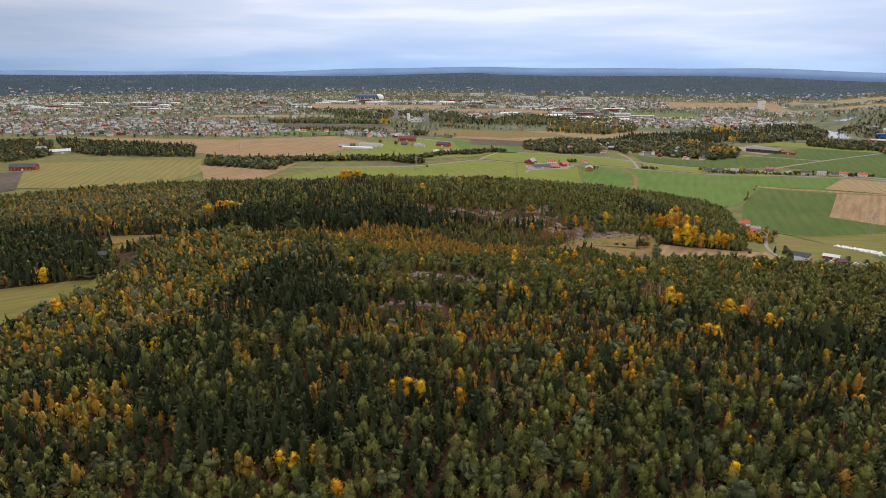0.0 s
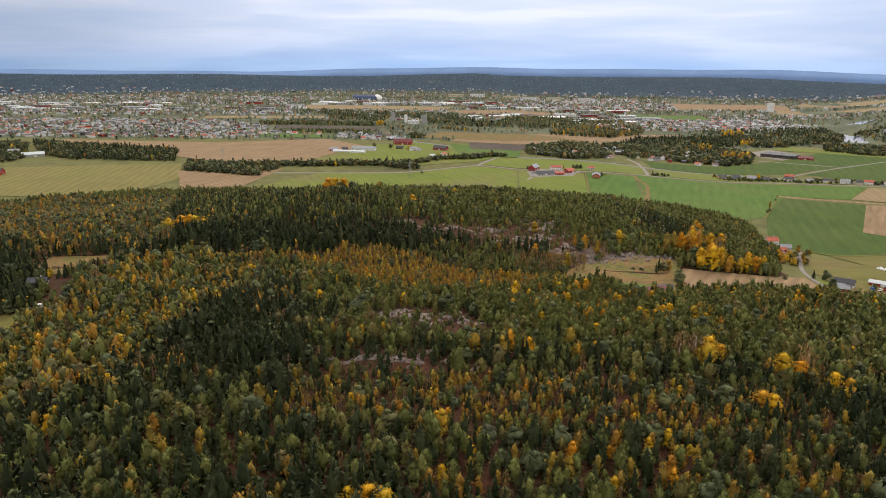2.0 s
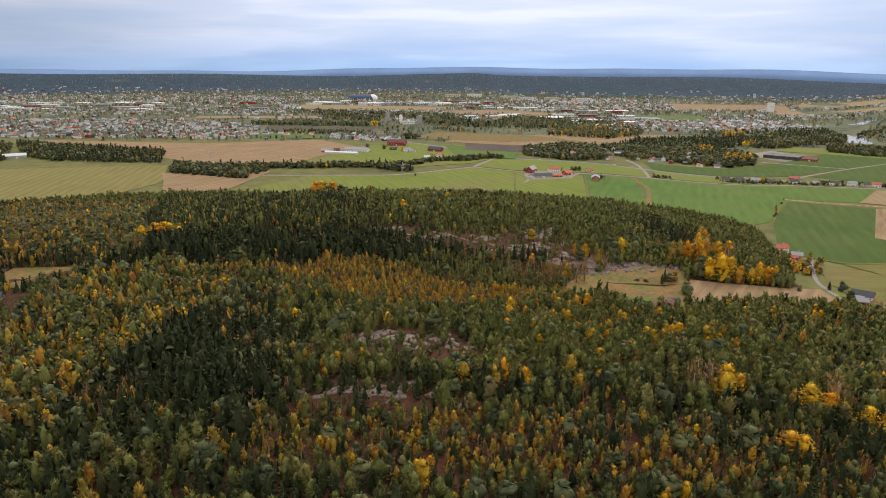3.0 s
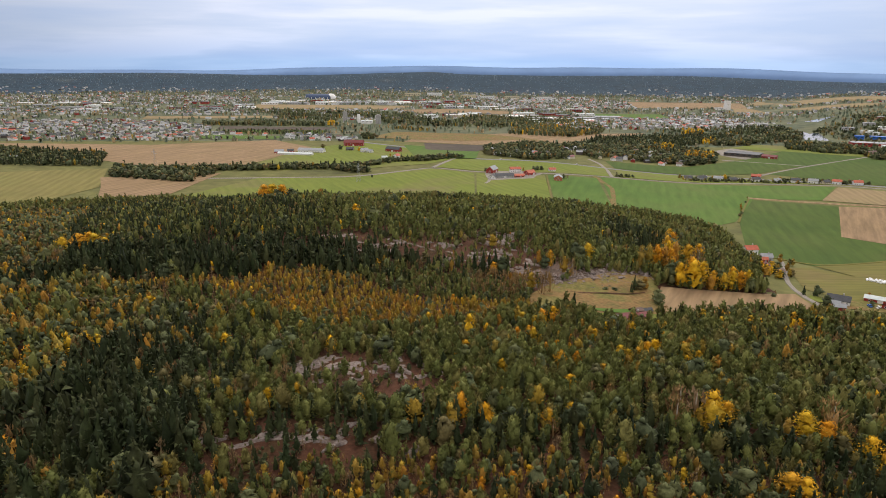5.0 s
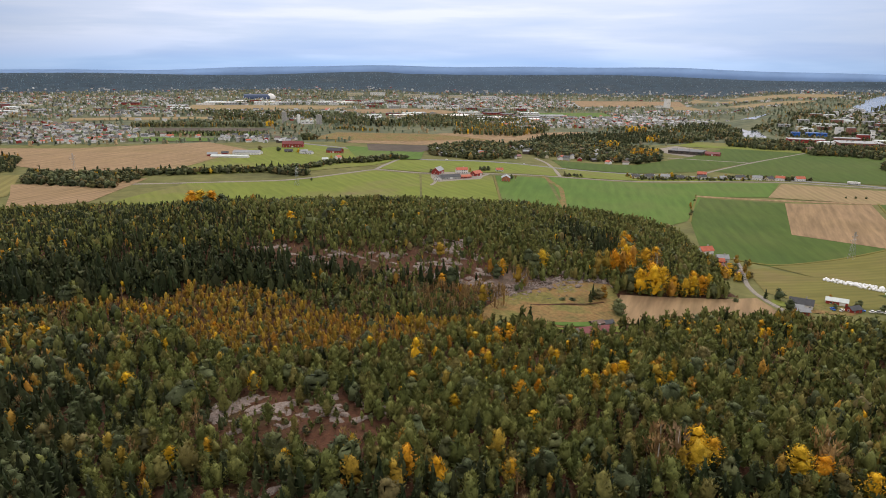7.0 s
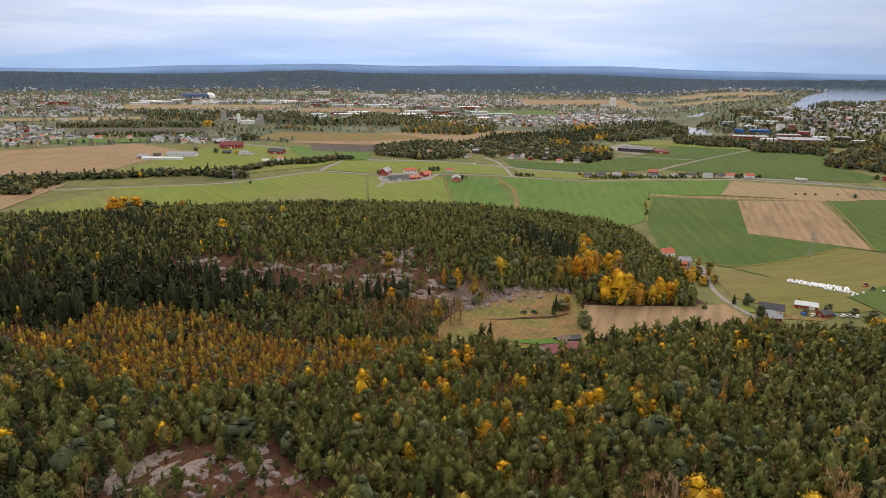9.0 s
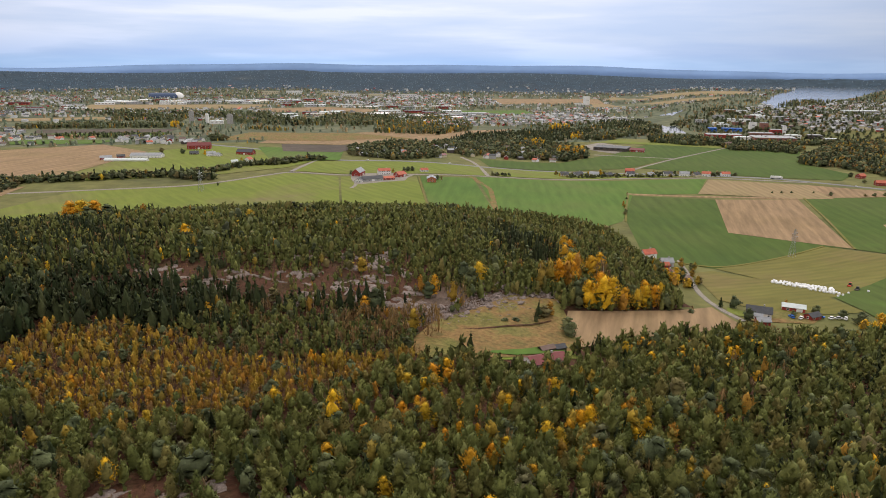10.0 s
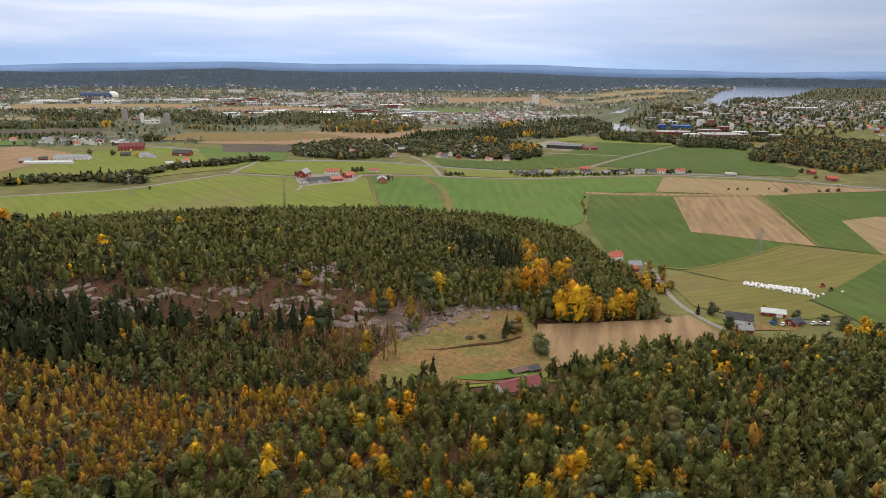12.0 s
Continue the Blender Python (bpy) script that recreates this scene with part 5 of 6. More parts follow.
def roof_mesh(w, d, h, rh, mat, over=0.5, thick=0.22):
    """Two roof slopes with thickness and eaves."""
    bm = bmesh.new()
    k = rh / (d / 2)
    e = d / 2 + over
    low, top = h - over * k + 0.06, h + rh + 0.06
    ring = [(-e, low), (0, top), (e, low), (e, low + thick), (0, top + thick * 1.2), (-e, low + thick)]
    x = w / 2 + over
    a = [bm.verts.new((-x, y, z)) for y, z in ring]
    b = [bm.verts.new((x, y, z)) for y, z in ring]
    for i in range(6):
        j = (i + 1) % 6
        bm.faces.new((a[i], a[j], b[j], b[i]))
    for s in (a, b):
        bm.faces.new((s[0], s[1], s[4], s[5]))
        bm.faces.new((s[1], s[2], s[3], s[4]))
    bmesh.ops.recalc_face_normals(bm, faces=bm.faces[:])
    return mesh_of("roof", bm, mat)


def ring_frame(w, h, bar, depth, mat):
    bm = bmesh.new()
    o = [(-w / 2, 0), (w / 2, 0), (w / 2, h), (-w / 2, h)]
    i = [(-w / 2 + bar, bar), (w / 2 - bar, bar), (w / 2 - bar, h - bar), (-w / 2 + bar, h - bar)]
    vo, vi = ([[bm.verts.new((x, y, z)) for x, z in r] for y in (0.0, -depth)] for r in (o, i))
    for k in range(4):
        j = (k + 1) % 4
        bm.faces.new((vo[1][k], vo[1][j], vi[1][j], vi[1][k]))
        bm.faces.new((vo[0][k], vo[0][j], vo[1][j], vo[1][k]))
        bm.faces.new((vi[0][k], vi[0][j], vi[1][j], vi[1][k]))
    bmesh.ops.recalc_face_normals(bm, faces=bm.faces[:])
    return mesh_of("window", bm, mat)


WINDOW = ring_frame(1.3, 1.4, 0.14, 0.12, WHITE)
PANE = box_mesh("pane", -0.55, 0.55, -0.06, -0.02, 0.13, 1.27, GLASS)
DOORLEAF = box_mesh("door", -0.5, 0.5, -0.1, 0.02, 0, 2.05, BROWNROOF, 0.02)
BIGDOOR = box_mesh("door", -1.7, 1.7, -0.1, 0.02, 0, 3.0, WHITE, 0.03)
CHIMNEY = box_mesh("chimney", -0.4, 0.4, -0.4, 0.4, -1.0, 1.0, CONCRETE, 0.05)
_made = {}


def shape(fn, *key):
    """Alike pieces share one mesh."""
    if (fn, key) not in _made:
        _made[fn, key] = fn(*key)
    return _made[fn, key]


def house(name, label, category, x, y, turn, w, d, h, rh, wall, roof, group="", windows=True, chimney=True, barn=False, floor=None):
    """A gabled building: walls, roof, chimney, doors and windows on a common foot; turn in degrees."""
    foot = new(name)
    foot.location, foot.rotation_euler = (x, y, height(x, y) if floor is None else floor), (0, 0, radians(turn))
    tagged(foot, label, category, group)
    part("wall", shape(wall_mesh, w, d, h, rh, wall), foot)
    roof_ob = part("roof", shape(roof_mesh, w, d, h, rh, roof), foot)
    if chimney:
        part("chimney", CHIMNEY, roof_ob, pose(w * 0.18, 0.3, h + rh + 0.4))
    if windows:
        n = max(2, int(w / (5 if barn else 3.2)))
        floors = [0.9] + ([3.6] if h > 5 else [])
        for side in (0, 180):
            for z in floors:
                for i in range(n):
                    u = -w / 2 + w * (i + 0.5) / n
                    if side == 0 and z == floors[0] and i == n // 2:
                        leaf = BIGDOOR if barn else DOORLEAF
                        part("door", leaf, foot, pose(0, 0, 0, 0, 0, side) @ pose(u, -d / 2 - 0.003, 0))
                        continue
                    win = part("window", WINDOW, foot, pose(0, 0, 0, 0, 0, side) @ pose(u, -d / 2 - 0.003, z))
                    part("pane", PANE, win)
        for side in (90, 270):
            for z in [0.9] + ([3.2] if h + rh > 5 else []):
                for u in ((-1.7, 1.7) if z == 0.9 and d > 6 else (0,)):
                    win = part("window", WINDOW, foot, pose(0, 0, 0, 0, 0, side) @ pose(u, -w / 2 - 0.003, z))
                    part("pane", PANE, win)
    return foot


def hall(name, label, x, y, turn, w, d, h, wall, roof, group="", category="building"):
    """A flat-roofed hall: walls, parapet roof, a band of windows and roof vents."""
    foot = new(name)
    foot.location, foot.rotation_euler = (x, y, height(x, y)), (0, 0, radians(turn))
    tagged(foot, label, category, group)
    part("wall", shape(box_mesh, "wall", -w / 2, w / 2, -d / 2, d / 2, -1.0, h, wall), foot)
    r = part("roof", shape(box_mesh, "roof", -w / 2 - 0.3, w / 2 + 0.3, -d / 2 - 0.3, d / 2 + 0.3, h + 0.004, h + 0.5, roof, 0.1), foot)
    for i in range(max(1, int(w / 22))):
        part("roof_vent", shape(box_mesh, "roof_vent", -1.5, 1.5, -1.2, 1.2, 0, 1.2, CONCRETE, 0.1), r, pose(-w / 2 + 11 + 22 * i if w > 22 else 0, d * 0.15, h + 0.504))
    for i in range(max(1, int(w / 9))):
        part("window", shape(box_mesh, "window", -2.6, 2.6, -0.08, 0.0, 0, 1.4, GLASS), foot, pose(-w / 2 + w * (i + 0.5) / max(1, int(w / 9)), -d / 2 - 0.003, h * 0.55))
    return foot


# the nearer farms and cabins
house("cabin", "low white cabin with maroon roof below the meadow", "house", 150, 500, 6, 17, 9, 2.6, 1.9, WHITE, MAROON)
house("shed", "dark wooden shed with mossy roof", "shed", 158, 517, 12, 7, 4, 2.1, 1.0, DARKWALL, BROWNROOF, chimney=False, windows=False)
house("shed", "small dark wooden shed", "shed", 165, 518, 8, 5, 4, 2.3, 1.1, DARKWALL, SLATE, chimney=False, windows=False)
house("farmhouse", "long white farmhouse with dark tiled roof", "house", 309, 555, -38, 13.5, 7.5, 3.2, 2.6, WHITE, SLATE)
house("porch", "white lean-to porch before a farmhouse", "porch", 304, 550, -38, 5, 3, 2.2, 1.0, WHITE, MIDROOF, chimney=False, windows=False)
house("outbuilding", "small red outbuilding with grey roof", "shed", 300, 541, -20, 7, 5, 2.5, 1.6, FALU, MIDROOF, chimney=False)
house("barn", "red barn with pale sheet-metal roof", "barn", 339, 561, -38, 12.5, 6, 3.0, 1.5, FALU, PALEROOF, chimney=False, barn=True)
house("garage", "dark red garage with white trim", "garage", 338, 545, 10, 8, 5.5, 2.4, 1.6, FALU, SLATE, chimney=False)
house("house", "white house with red tiled roof at the forest edge", "house", 321, 694, 6, 11, 7.5, 4.6, 2.8, WHITE, TILE)
house("house", "grey and red house at the forest edge", "house", 324, 673, -12, 9, 7, 3.6, 2.4, GREY, MIDROOF)
house("annex", "low annex with red tiled roof", "annex", 318, 667, -12, 7, 5, 2.4, 1.6, FALU, TILE, chimney=False)
house("house", "small pale house with brownish roof among trees", "house", 304, 637, 70, 9, 6.5, 3.2, 2.3, CREAM, MAROON)
house("shed", "weathered grey shed among trees", "shed", 312, 628, 60, 6, 4.5, 2.4, 1.5, GREY, BROWNROOF, chimney=False)
house("cabin", "dark brown cabin beside a forest clearing", "house", -252, 491, 10, 11, 7, 2.8, 2.2, DARKWALL, SLATE)
# the farmstead in the fields
house("barn", "red barn with grey roof on a farmstead", "barn", 149, 1112, 62, 20, 11, 5.0, 4.5, FALU, MIDROOF, chimney=False, barn=True)
house("barn", "white and grey barn wing with dark roof", "barn", 160, 1066, 8, 26, 9, 3.4, 2.8, GREY, SLATE, chimney=False, barn=True)
house("garage", "white double garage with dark roof", "garage", 143, 1060, 70, 9, 9, 3.0, 2.6, WHITE, SLATE, chimney=False)
house("farmhouse", "white farmhouse with red roof on a farmstead", "house", 183, 1112, 4, 16, 8, 5.4, 2.6, WHITE, TILE)
house("shed", "low red shed with orange roof", "shed", 180, 1070, 6, 17, 8, 2.8, 1.8, FALU, TILE, chimney=False)
house("barn", "red barn with orange tiled roof", "barn", 200, 1090, 35, 14, 10, 3.6, 3.2, FALU, TILE, chimney=False, barn=True)
house("house", "orange brick house with grey roof in a field", "house", 232, 1048, 78, 15, 11, 4.6, 2.8, BRICK, MIDROOF)
house("house", "small house with red roof by the road", "house", 241, 1128, 5, 10, 7, 2.8, 2.2, WHITE, TILE)
# the farm under the stubble hill
house("greenhouse", "long low white greenhouse building", "greenhouse", -166, 1310, -14, 62, 10, 2.8, 1.6, WHITE, PALEROOF, chimney=False, windows=False)
house("barn", "dark grey long barn with pale walls", "barn", -143, 1345, -12, 46, 16, 4.0, 3.2, WHITE, MIDROOF, chimney=False, barn=True)
house("barn", "small red barn with grey roof", "barn", -198, 1332, 10, 16, 10, 3.4, 2.8, FALU, MIDROOF, chimney=False, barn=True)
house("shed", "small red shed with dark roof", "shed", -180, 1345, 10, 11, 8, 3.2, 2.4, FALU, SLATE, chimney=False)
house("barn", "big red barn with dark red roof", "barn", -75, 1436, -6, 37, 14, 6.5, 4.4, FALU, MAROON, chimney=False, barn=True)
house("house", "dark house beside a red barn", "house", -77, 1366, -8, 13, 8, 3.2, 2.4, DARKWALL, SLATE)
house("house", "white villa with grey roof", "house", -50, 1342, 20, 13, 8, 4.6, 2.6, WHITE, MIDROOF)
house("house", "white house with grey roof", "house", -40, 1336, -30, 11, 8, 3.2, 2.4, WHITE, MIDROOF)
house("barn", "red barn with dark roof by the highway", "barn", 2, 1350, -28, 27, 12, 4.5, 4.0, FALU, SLATE, chimney=False, barn=True)
house("house", "white house with orange roof", "house", 8, 1262, 60, 11, 8, 4.8, 2.8, WHITE, TILE)
house("house", "white house with pale roof", "house", -12, 1258, 10, 9, 6, 2.8, 2.0, WHITE, PALEROOF)
# left-hand farms
house("barn", "red barn with dark roof beside a ploughed field", "barn", -652, 1038, 8, 38, 15, 5.5, 4.2, FALU, SLATE, chimney=False, barn=True)
house("farmhouse", "white farmhouse with grey roof", "house", -760, 1268, 20, 17, 9, 5.4, 2.8, WHITE, MIDROOF)
house("barn", "grey barn with pale roof", "barn", -704, 1232, 35, 34, 13, 4.5, 3.4, GREY, PALEROOF, chimney=False, barn=True)
house("barn", "long dark barn by a wood", "barn", -606, 1262, 12, 24, 10, 3.6, 2.6, DARKWALL, MIDROOF, chimney=False, barn=True)
# works behind the suburb
hall("warehouse", "broad low hall with black roof and red end", 668, 1388, -40, 62, 40, 6, DARKWALL, SLATE)
house("barn", "red barn beside a black-roofed hall", "barn", 700, 1352, -40, 26, 11, 4.0, 3.0, FALU, MAROON, chimney=False, barn=True)
house("farmhouse", "red farm buildings on the field edge", "house", 925, 1392, 20, 22, 12, 4.5, 4.0, FALU, BROWNROOF)
house("house", "red house with orange roof at a wood's edge", "house", 868, 1020, 10, 12, 8, 4.0, 2.6, FALU, TILE)
house("barn", "dark red barn with orange roof", "barn", 846, 966, -25, 14, 9, 3.8, 2.8, FALU, TILE, chimney=False)
drape("yard", [(630, 1370), (650, 1330), (700, 1330), (720, 1440), (700, 1500), (620, 1440)], GRAVEL, "pale gravel yard round a hall", 0.4, category="yard")
drape("yard", [(140, 1048), (200, 1058), (212, 1090), (196, 1120), (148, 1128), (136, 1090)], GRAVEL, "gravel farmyard", 0.4, category="yard")
drape("yard", [(296, 546), (330, 536), (350, 548), (342, 566), (318, 566)], MEADOW, "worn grass farmyard with bare soil", 0.3, category="yard")
road("road", [(128, 1020), (140, 1046), (136, 1090), (142, 1112)], 4, GRAVEL, "pale farm drive")
road("road", [(140, 1046), (168, 1052), (206, 1076), (218, 1100)], 4, GRAVEL, "pale farm drive")

# houses in a row along the country road
ROWH = [(450, 1128, WHITE, SLATE), (470, 1124, GREY, SLATE), (493, 1119, WHITE, MIDROOF), (512, 1113, DARKWALL, SLATE), (545, 1108, WHITE, SLATE), (560, 1135, FALU, TILE), (574, 1102, GREY, MIDROOF), (600, 1097, WHITE, SLATE), (624, 1092, WHITE, MIDROOF), (641, 1088, CREAM, SLATE), (656, 1085, WHITE, TILE), (682, 1077, WHITE, TILE)]
for i, (x, y, wall, roof) in enumerate(ROWH):
    house("house", "detached house with garden along the country road", "house", x, y, -14 + 25 * math.sin(i * 2.3), 11 + (i % 3), 8, 4.2 if i % 3 else 3.0, 2.6, wall, roof, "houses along the country road")


# ---- the town ----
WALLS = (WHITE, CREAM, GREY, FALU, DARKWALL)
ROOFS = (SLATE, BROWNROOF, TILE, MIDROOF, MAROON)
rng = np.random.default_rng(21)
QUARTERS = [  # outline, spacing, share of plots built
    ([(-1500, 1640), (-1070, 1560), (-848, 1535), (-476, 1525), (-300, 1560), (-330, 1650), (-420, 1660), (-450, 1840), (-700, 2000), (-1600, 2000)], 23, 0.80),
    ([(-300, 1560), (-90, 1500), (-70, 1570), (-160, 1630), (-320, 1640)], 21, 0.78),
    ([(150, 1275), (300, 1268), (330, 1310), (250, 1400), (165, 1370)], 24, 0.7),
    ([(370, 1270), (470, 1250), (560, 1310), (520, 1440), (300, 1440)], 26, 0.7),
    ([(430, 1900), (700, 1880), (1000, 1980), (1050, 2250), (900, 2420), (640, 2240), (400, 2250)], 23, 0.80),
    ([(-1800, 2150), (-500, 2180), (-520, 2430), (-2000, 2500)], 29, 0.58),
    ([(-2400, 2550), (-600, 2720), (-500, 3300), (-2600, 3300)], 34, 0.58),
    ([(-450, 2720), (100, 2650), (420, 2520), (560, 2640), (500, 2900), (-400, 3000)], 34, 0.48),
    ([(350, 2750), (900, 2650), (1020, 3150), (900, 3500), (300, 3450)], 31, 0.78),
    ([(1050, 2250), (1500, 2280), (1500, 2480), (1150, 2520), (1000, 2420)], 29, 0.58),
    ([(1250, 1500), (1700, 1380), (2100, 1700), (2250, 2150), (1950, 2380), (1600, 2100), (1330, 1900)], 28, 0.73),
    ([(1500, 2760), (2100, 2620), (2250, 2800), (1600, 2980)], 34, 0.43),
    ([(1400, 1180), (1700, 1150), (1800, 1350), (1400, 1450)], 26, 0.68),
    ([(620, 2000), (1000, 1750), (1120, 1960), (1060, 2240)], 24, 0.5),
    ([(1200, 1560), (1420, 1440), (1500, 1640), (1300, 1700)], 24, 0.5),
    ([(-560, 1990), (100, 2010), (420, 2250), (380, 2500), (-480, 2420)], 30, 0.30),
    ([(-2900, 2500), (-1600, 2000), (-600, 2150), (1100, 2450), (2000, 2500), (2900, 3300), (1500, 4050), (0, 4250), (-1200, 4050), (-3300, 3500)], 44, 0.27),
]
hx, hy = [], []
for poly, gap, share in QUARTERS:
    xs, ys = [p[0] for p in poly], [p[1] for p in poly]
    qx, qy = jittered(min(xs), max(xs), min(ys), max(ys), gap, rng)
    ok = inside(qx, qy, poly) & (rng.random(len(qx)) < 1.2 * share)
    for f in FIELDS + [LAKE, RIVER]:
        ok &= ~inside(qx, qy, f)
    ok &= ~inside(qx + 60, qy + 80, LAKE)
    hx.append(qx[ok])
    hy.append(qy[ok])
hx, hy = np.concatenate(hx), np.concatenate(hy)
order = np.argsort(np.hypot(hx, hy))
hx, hy = hx[order], hy[order]
wpick = rng.choice(5, len(hx), p=(0.66, 0.10, 0.12, 0.05, 0.07))
rpick = rng.choice(5, len(hx), p=(0.40, 0.17, 0.055, 0.335, 0.04))
hturn, hsize = rng.uniform(0, 180, len(hx)), rng.integers(0, 3, len(hx))
SIZES = ((10.0, 7.5, 3.6, 2.2), (11.0, 8.0, 5.4, 2.2), (14.0, 8.0, 3.4, 2.0))
COLOUR = ("white", "cream", "grey", "red", "dark")
for i in range(300):
    w, d, h, rh = SIZES[hsize[i]]
    house("house", COLOUR[wpick[i]] + " detached house in the town's edge", "house", hx[i], hy[i], hturn[i], w, d, h, rh, WALLS[wpick[i]], ROOFS[rpick[i]], "houses of the town", windows=False, chimney=i % 3 == 0)


def town_mesh(ids):
    """The farther houses, joined."""
    vs, fs, mi, base = [], [], [], 0
    for i in ids:
        w, d, h, rh = SIZES[hsize[i]]
        a, o = radians(hturn[i]), 0.5
        c, s = math.cos(a), math.sin(a)
        z = height(hx[i], hy[i])
        k = rh / (d / 2)
        P = [(-w / 2, -d / 2, -1), (w / 2, -d / 2, -1), (w / 2, d / 2, -1), (-w / 2, d / 2, -1), (-w / 2, -d / 2, h), (w / 2, -d / 2, h), (w / 2, d / 2, h), (-w / 2, d / 2, h), (-w / 2, 0, h + rh), (w / 2, 0, h + rh)]
        e, x = d / 2 + o, w / 2 + o
        P += [(-x, -e, h - o * k + 0.15), (x, -e, h - o * k + 0.15), (x, 0, h + rh + 0.25), (-x, 0, h + rh + 0.25), (x, e, h - o * k + 0.15), (-x, e, h - o * k + 0.15)]
        vs += [(hx[i] + px_ * c - py_ * s, hy[i] + px_ * s + py_ * c, z + pz_) for px_, py_, pz_ in P]
        F = [(0, 1, 5), (0, 5, 4), (1, 2, 6), (1, 6, 5), (2, 3, 7), (2, 7, 6), (3, 0, 4), (3, 4, 7), (4, 8, 7), (5, 6, 9), (10, 11, 12), (10, 12, 13), (13, 12, 14), (13, 14, 15)]
        fs += [tuple(base + q for q in f) for f in F]
        mi += [wpick[i]] * 10 + [5 + rpick[i]] * 4
        base += len(P)
    return big_mesh("town_houses", np.array(vs), np.array(fs), WALLS + ROOFS, mi)


tagged(new("town_houses", town_mesh(range(300, len(hx)))), "distant town of white, red and grey houses", "houses", kind="stuff")

# halls and works of the far town
for i in range(132):
    x, y = ((-2000 + 1500 * rng.random(), 2320 + 420 * rng.random()) if i < 48 else (60 + 620 * rng.random(), 2020 + 620 * rng.random()) if i < 96 else (-500 + 700 * rng.random(), 2680 + 200 * rng.random()))
    if any(inside(np.array([x]), np.array([y]), f)[0] for f in FIELDS):
        continue
    big = 30 + 50 * rng.random()
    hall("warehouse", "long pale flat-roofed hall in the town", x, y, -8 + 16 * rng.random(), round(big, -1), round(14 + 24 * rng.random(), -1), 6 + int(3 * rng.random()), (WHITE, GREY, WHITE, CREAM, FALU)[i % 5], (PALEROOF, MIDROOF, PALEROOF, WHITE, SLATE)[i % 5], "halls of the town")
for i in range(6):
    hall("apartment_block", "long pale apartment block before the far woods", 60 + 120 * i + 20 * math.sin(i * 4), 3330 + 40 * math.sin(i * 2), -6 + 5 * (i % 3), 70, 14, 15, WHITE if i % 2 else CREAM, MIDROOF, "apartment blocks", "apartment block")
hall("apartment_block", "tall white tower block among far houses", 1245, 2655, 20, 20, 16, 34, WHITE, GREY, category="apartment block")
hall("annex", "low white annex of a tower block", 1215, 2660, 20, 34, 14, 8, WHITE, GREY, category="annex")
hall("factory", "long red factory hall with grey roof", 1022, 1535, -24, 74, 34, 7.5, FALU, MIDROOF, category="factory")
hall("factory", "small bright blue factory hall", 1057, 1622, -24, 18, 14, 8.5, BLUE, BLUE, category="factory")
hall("factory", "bright blue factory hall", 1098, 1606, -24, 43, 18, 7, BLUE, BLUE, category="factory")
hall("factory", "low white factory annex", 1046, 1490, -24, 48, 18, 6, WHITE, PALEROOF, category="factory")
hall("factory", "broad grey brick factory with flat roof", 1090, 1462, -24, 84, 52, 8, OLDBRICK, MIDROOF, category="factory")
hall("factory", "brick factory wing with sheet roof", 1108, 1520, -24, 50, 24, 9, OLDBRICK, MIDROOF, category="factory")
hall("factory", "pale factory tower block", 1160, 1612, -24, 16, 12, 15, WHITE, GREY, category="factory")
hall("factory", "red brick factory tower", 1178, 1596, -24, 17, 14, 15, OLDBRICK, MIDROOF, category="factory")
hall("factory", "red factory hall with flat roof", 1160, 1535, -24, 24, 16, 11, FALU, MIDROOF, category="factory")
hall("factory", "tall slim white factory tower", 1170, 1520, -24, 7, 7, 20, WHITE, GREY, category="factory")
hall("warehouse", "white warehouse with pale roof", 1160, 1482, -24, 30, 20, 7, WHITE, PALEROOF)
hall("warehouse", "dark low flat warehouse", 1197, 1460, -24, 28, 18, 8, DARKWALL, MIDROOF)
hall("warehouse", "low grey warehouse by the works", 1205, 1424, -24, 26, 14, 5, GREY, PALEROOF)
hall("warehouse", "long pale hall above the town", 1560, 1700, -20, 90, 24, 9, GREY, PALEROOF)
for i in range(16):
    hall("warehouse", "grey and white works building by the river", 1090 + 240 * rng.random(), 1650 + 200 * rng.random(), -22, 26, 16, 6, (WHITE, GREY, WHITE, OLDBRICK)[i % 4], (PALEROOF, MIDROOF)[i % 2], "works by the river")


def silo(x, y, r, h, mat, label):
    """A round storage tower with a capped top and bands."""
    foot = new("silo")
    foot.location = (x, y, height(x, y))
    tagged(foot, label, "silo", "silos")
    for name, r0, z0, z1 in [("shaft", r, -1.0, h), ("cap", r * 0.72, h + 0.004, h + 2.2)] + [("band", r * 1.04, h * q, h * q + 0.6) for q in (0.3, 0.6, 0.9)]:
        bm = bmesh.new()
        bmesh.ops.create_cone(bm, cap_ends=True, segments=20, radius1=r0, radius2=r0, depth=z1 - z0, matrix=Matrix.Translation((0, 0, (z0 + z1) / 2)))
        part(name, mesh_of(name, bm, mat), foot)


silo(-134, 1940, 6, 27, CONCRETE, "grey concrete silo tower")
silo(-98, 1925, 4.5, 21, WHITE, "slim white silo tower")
silo(-46, 1905, 7, 21, CONCRETE, "broad grey concrete silo")
hall("warehouse", "pale hall beside silos", -76, 1915, 0, 30, 16, 7, WHITE, PALEROOF)

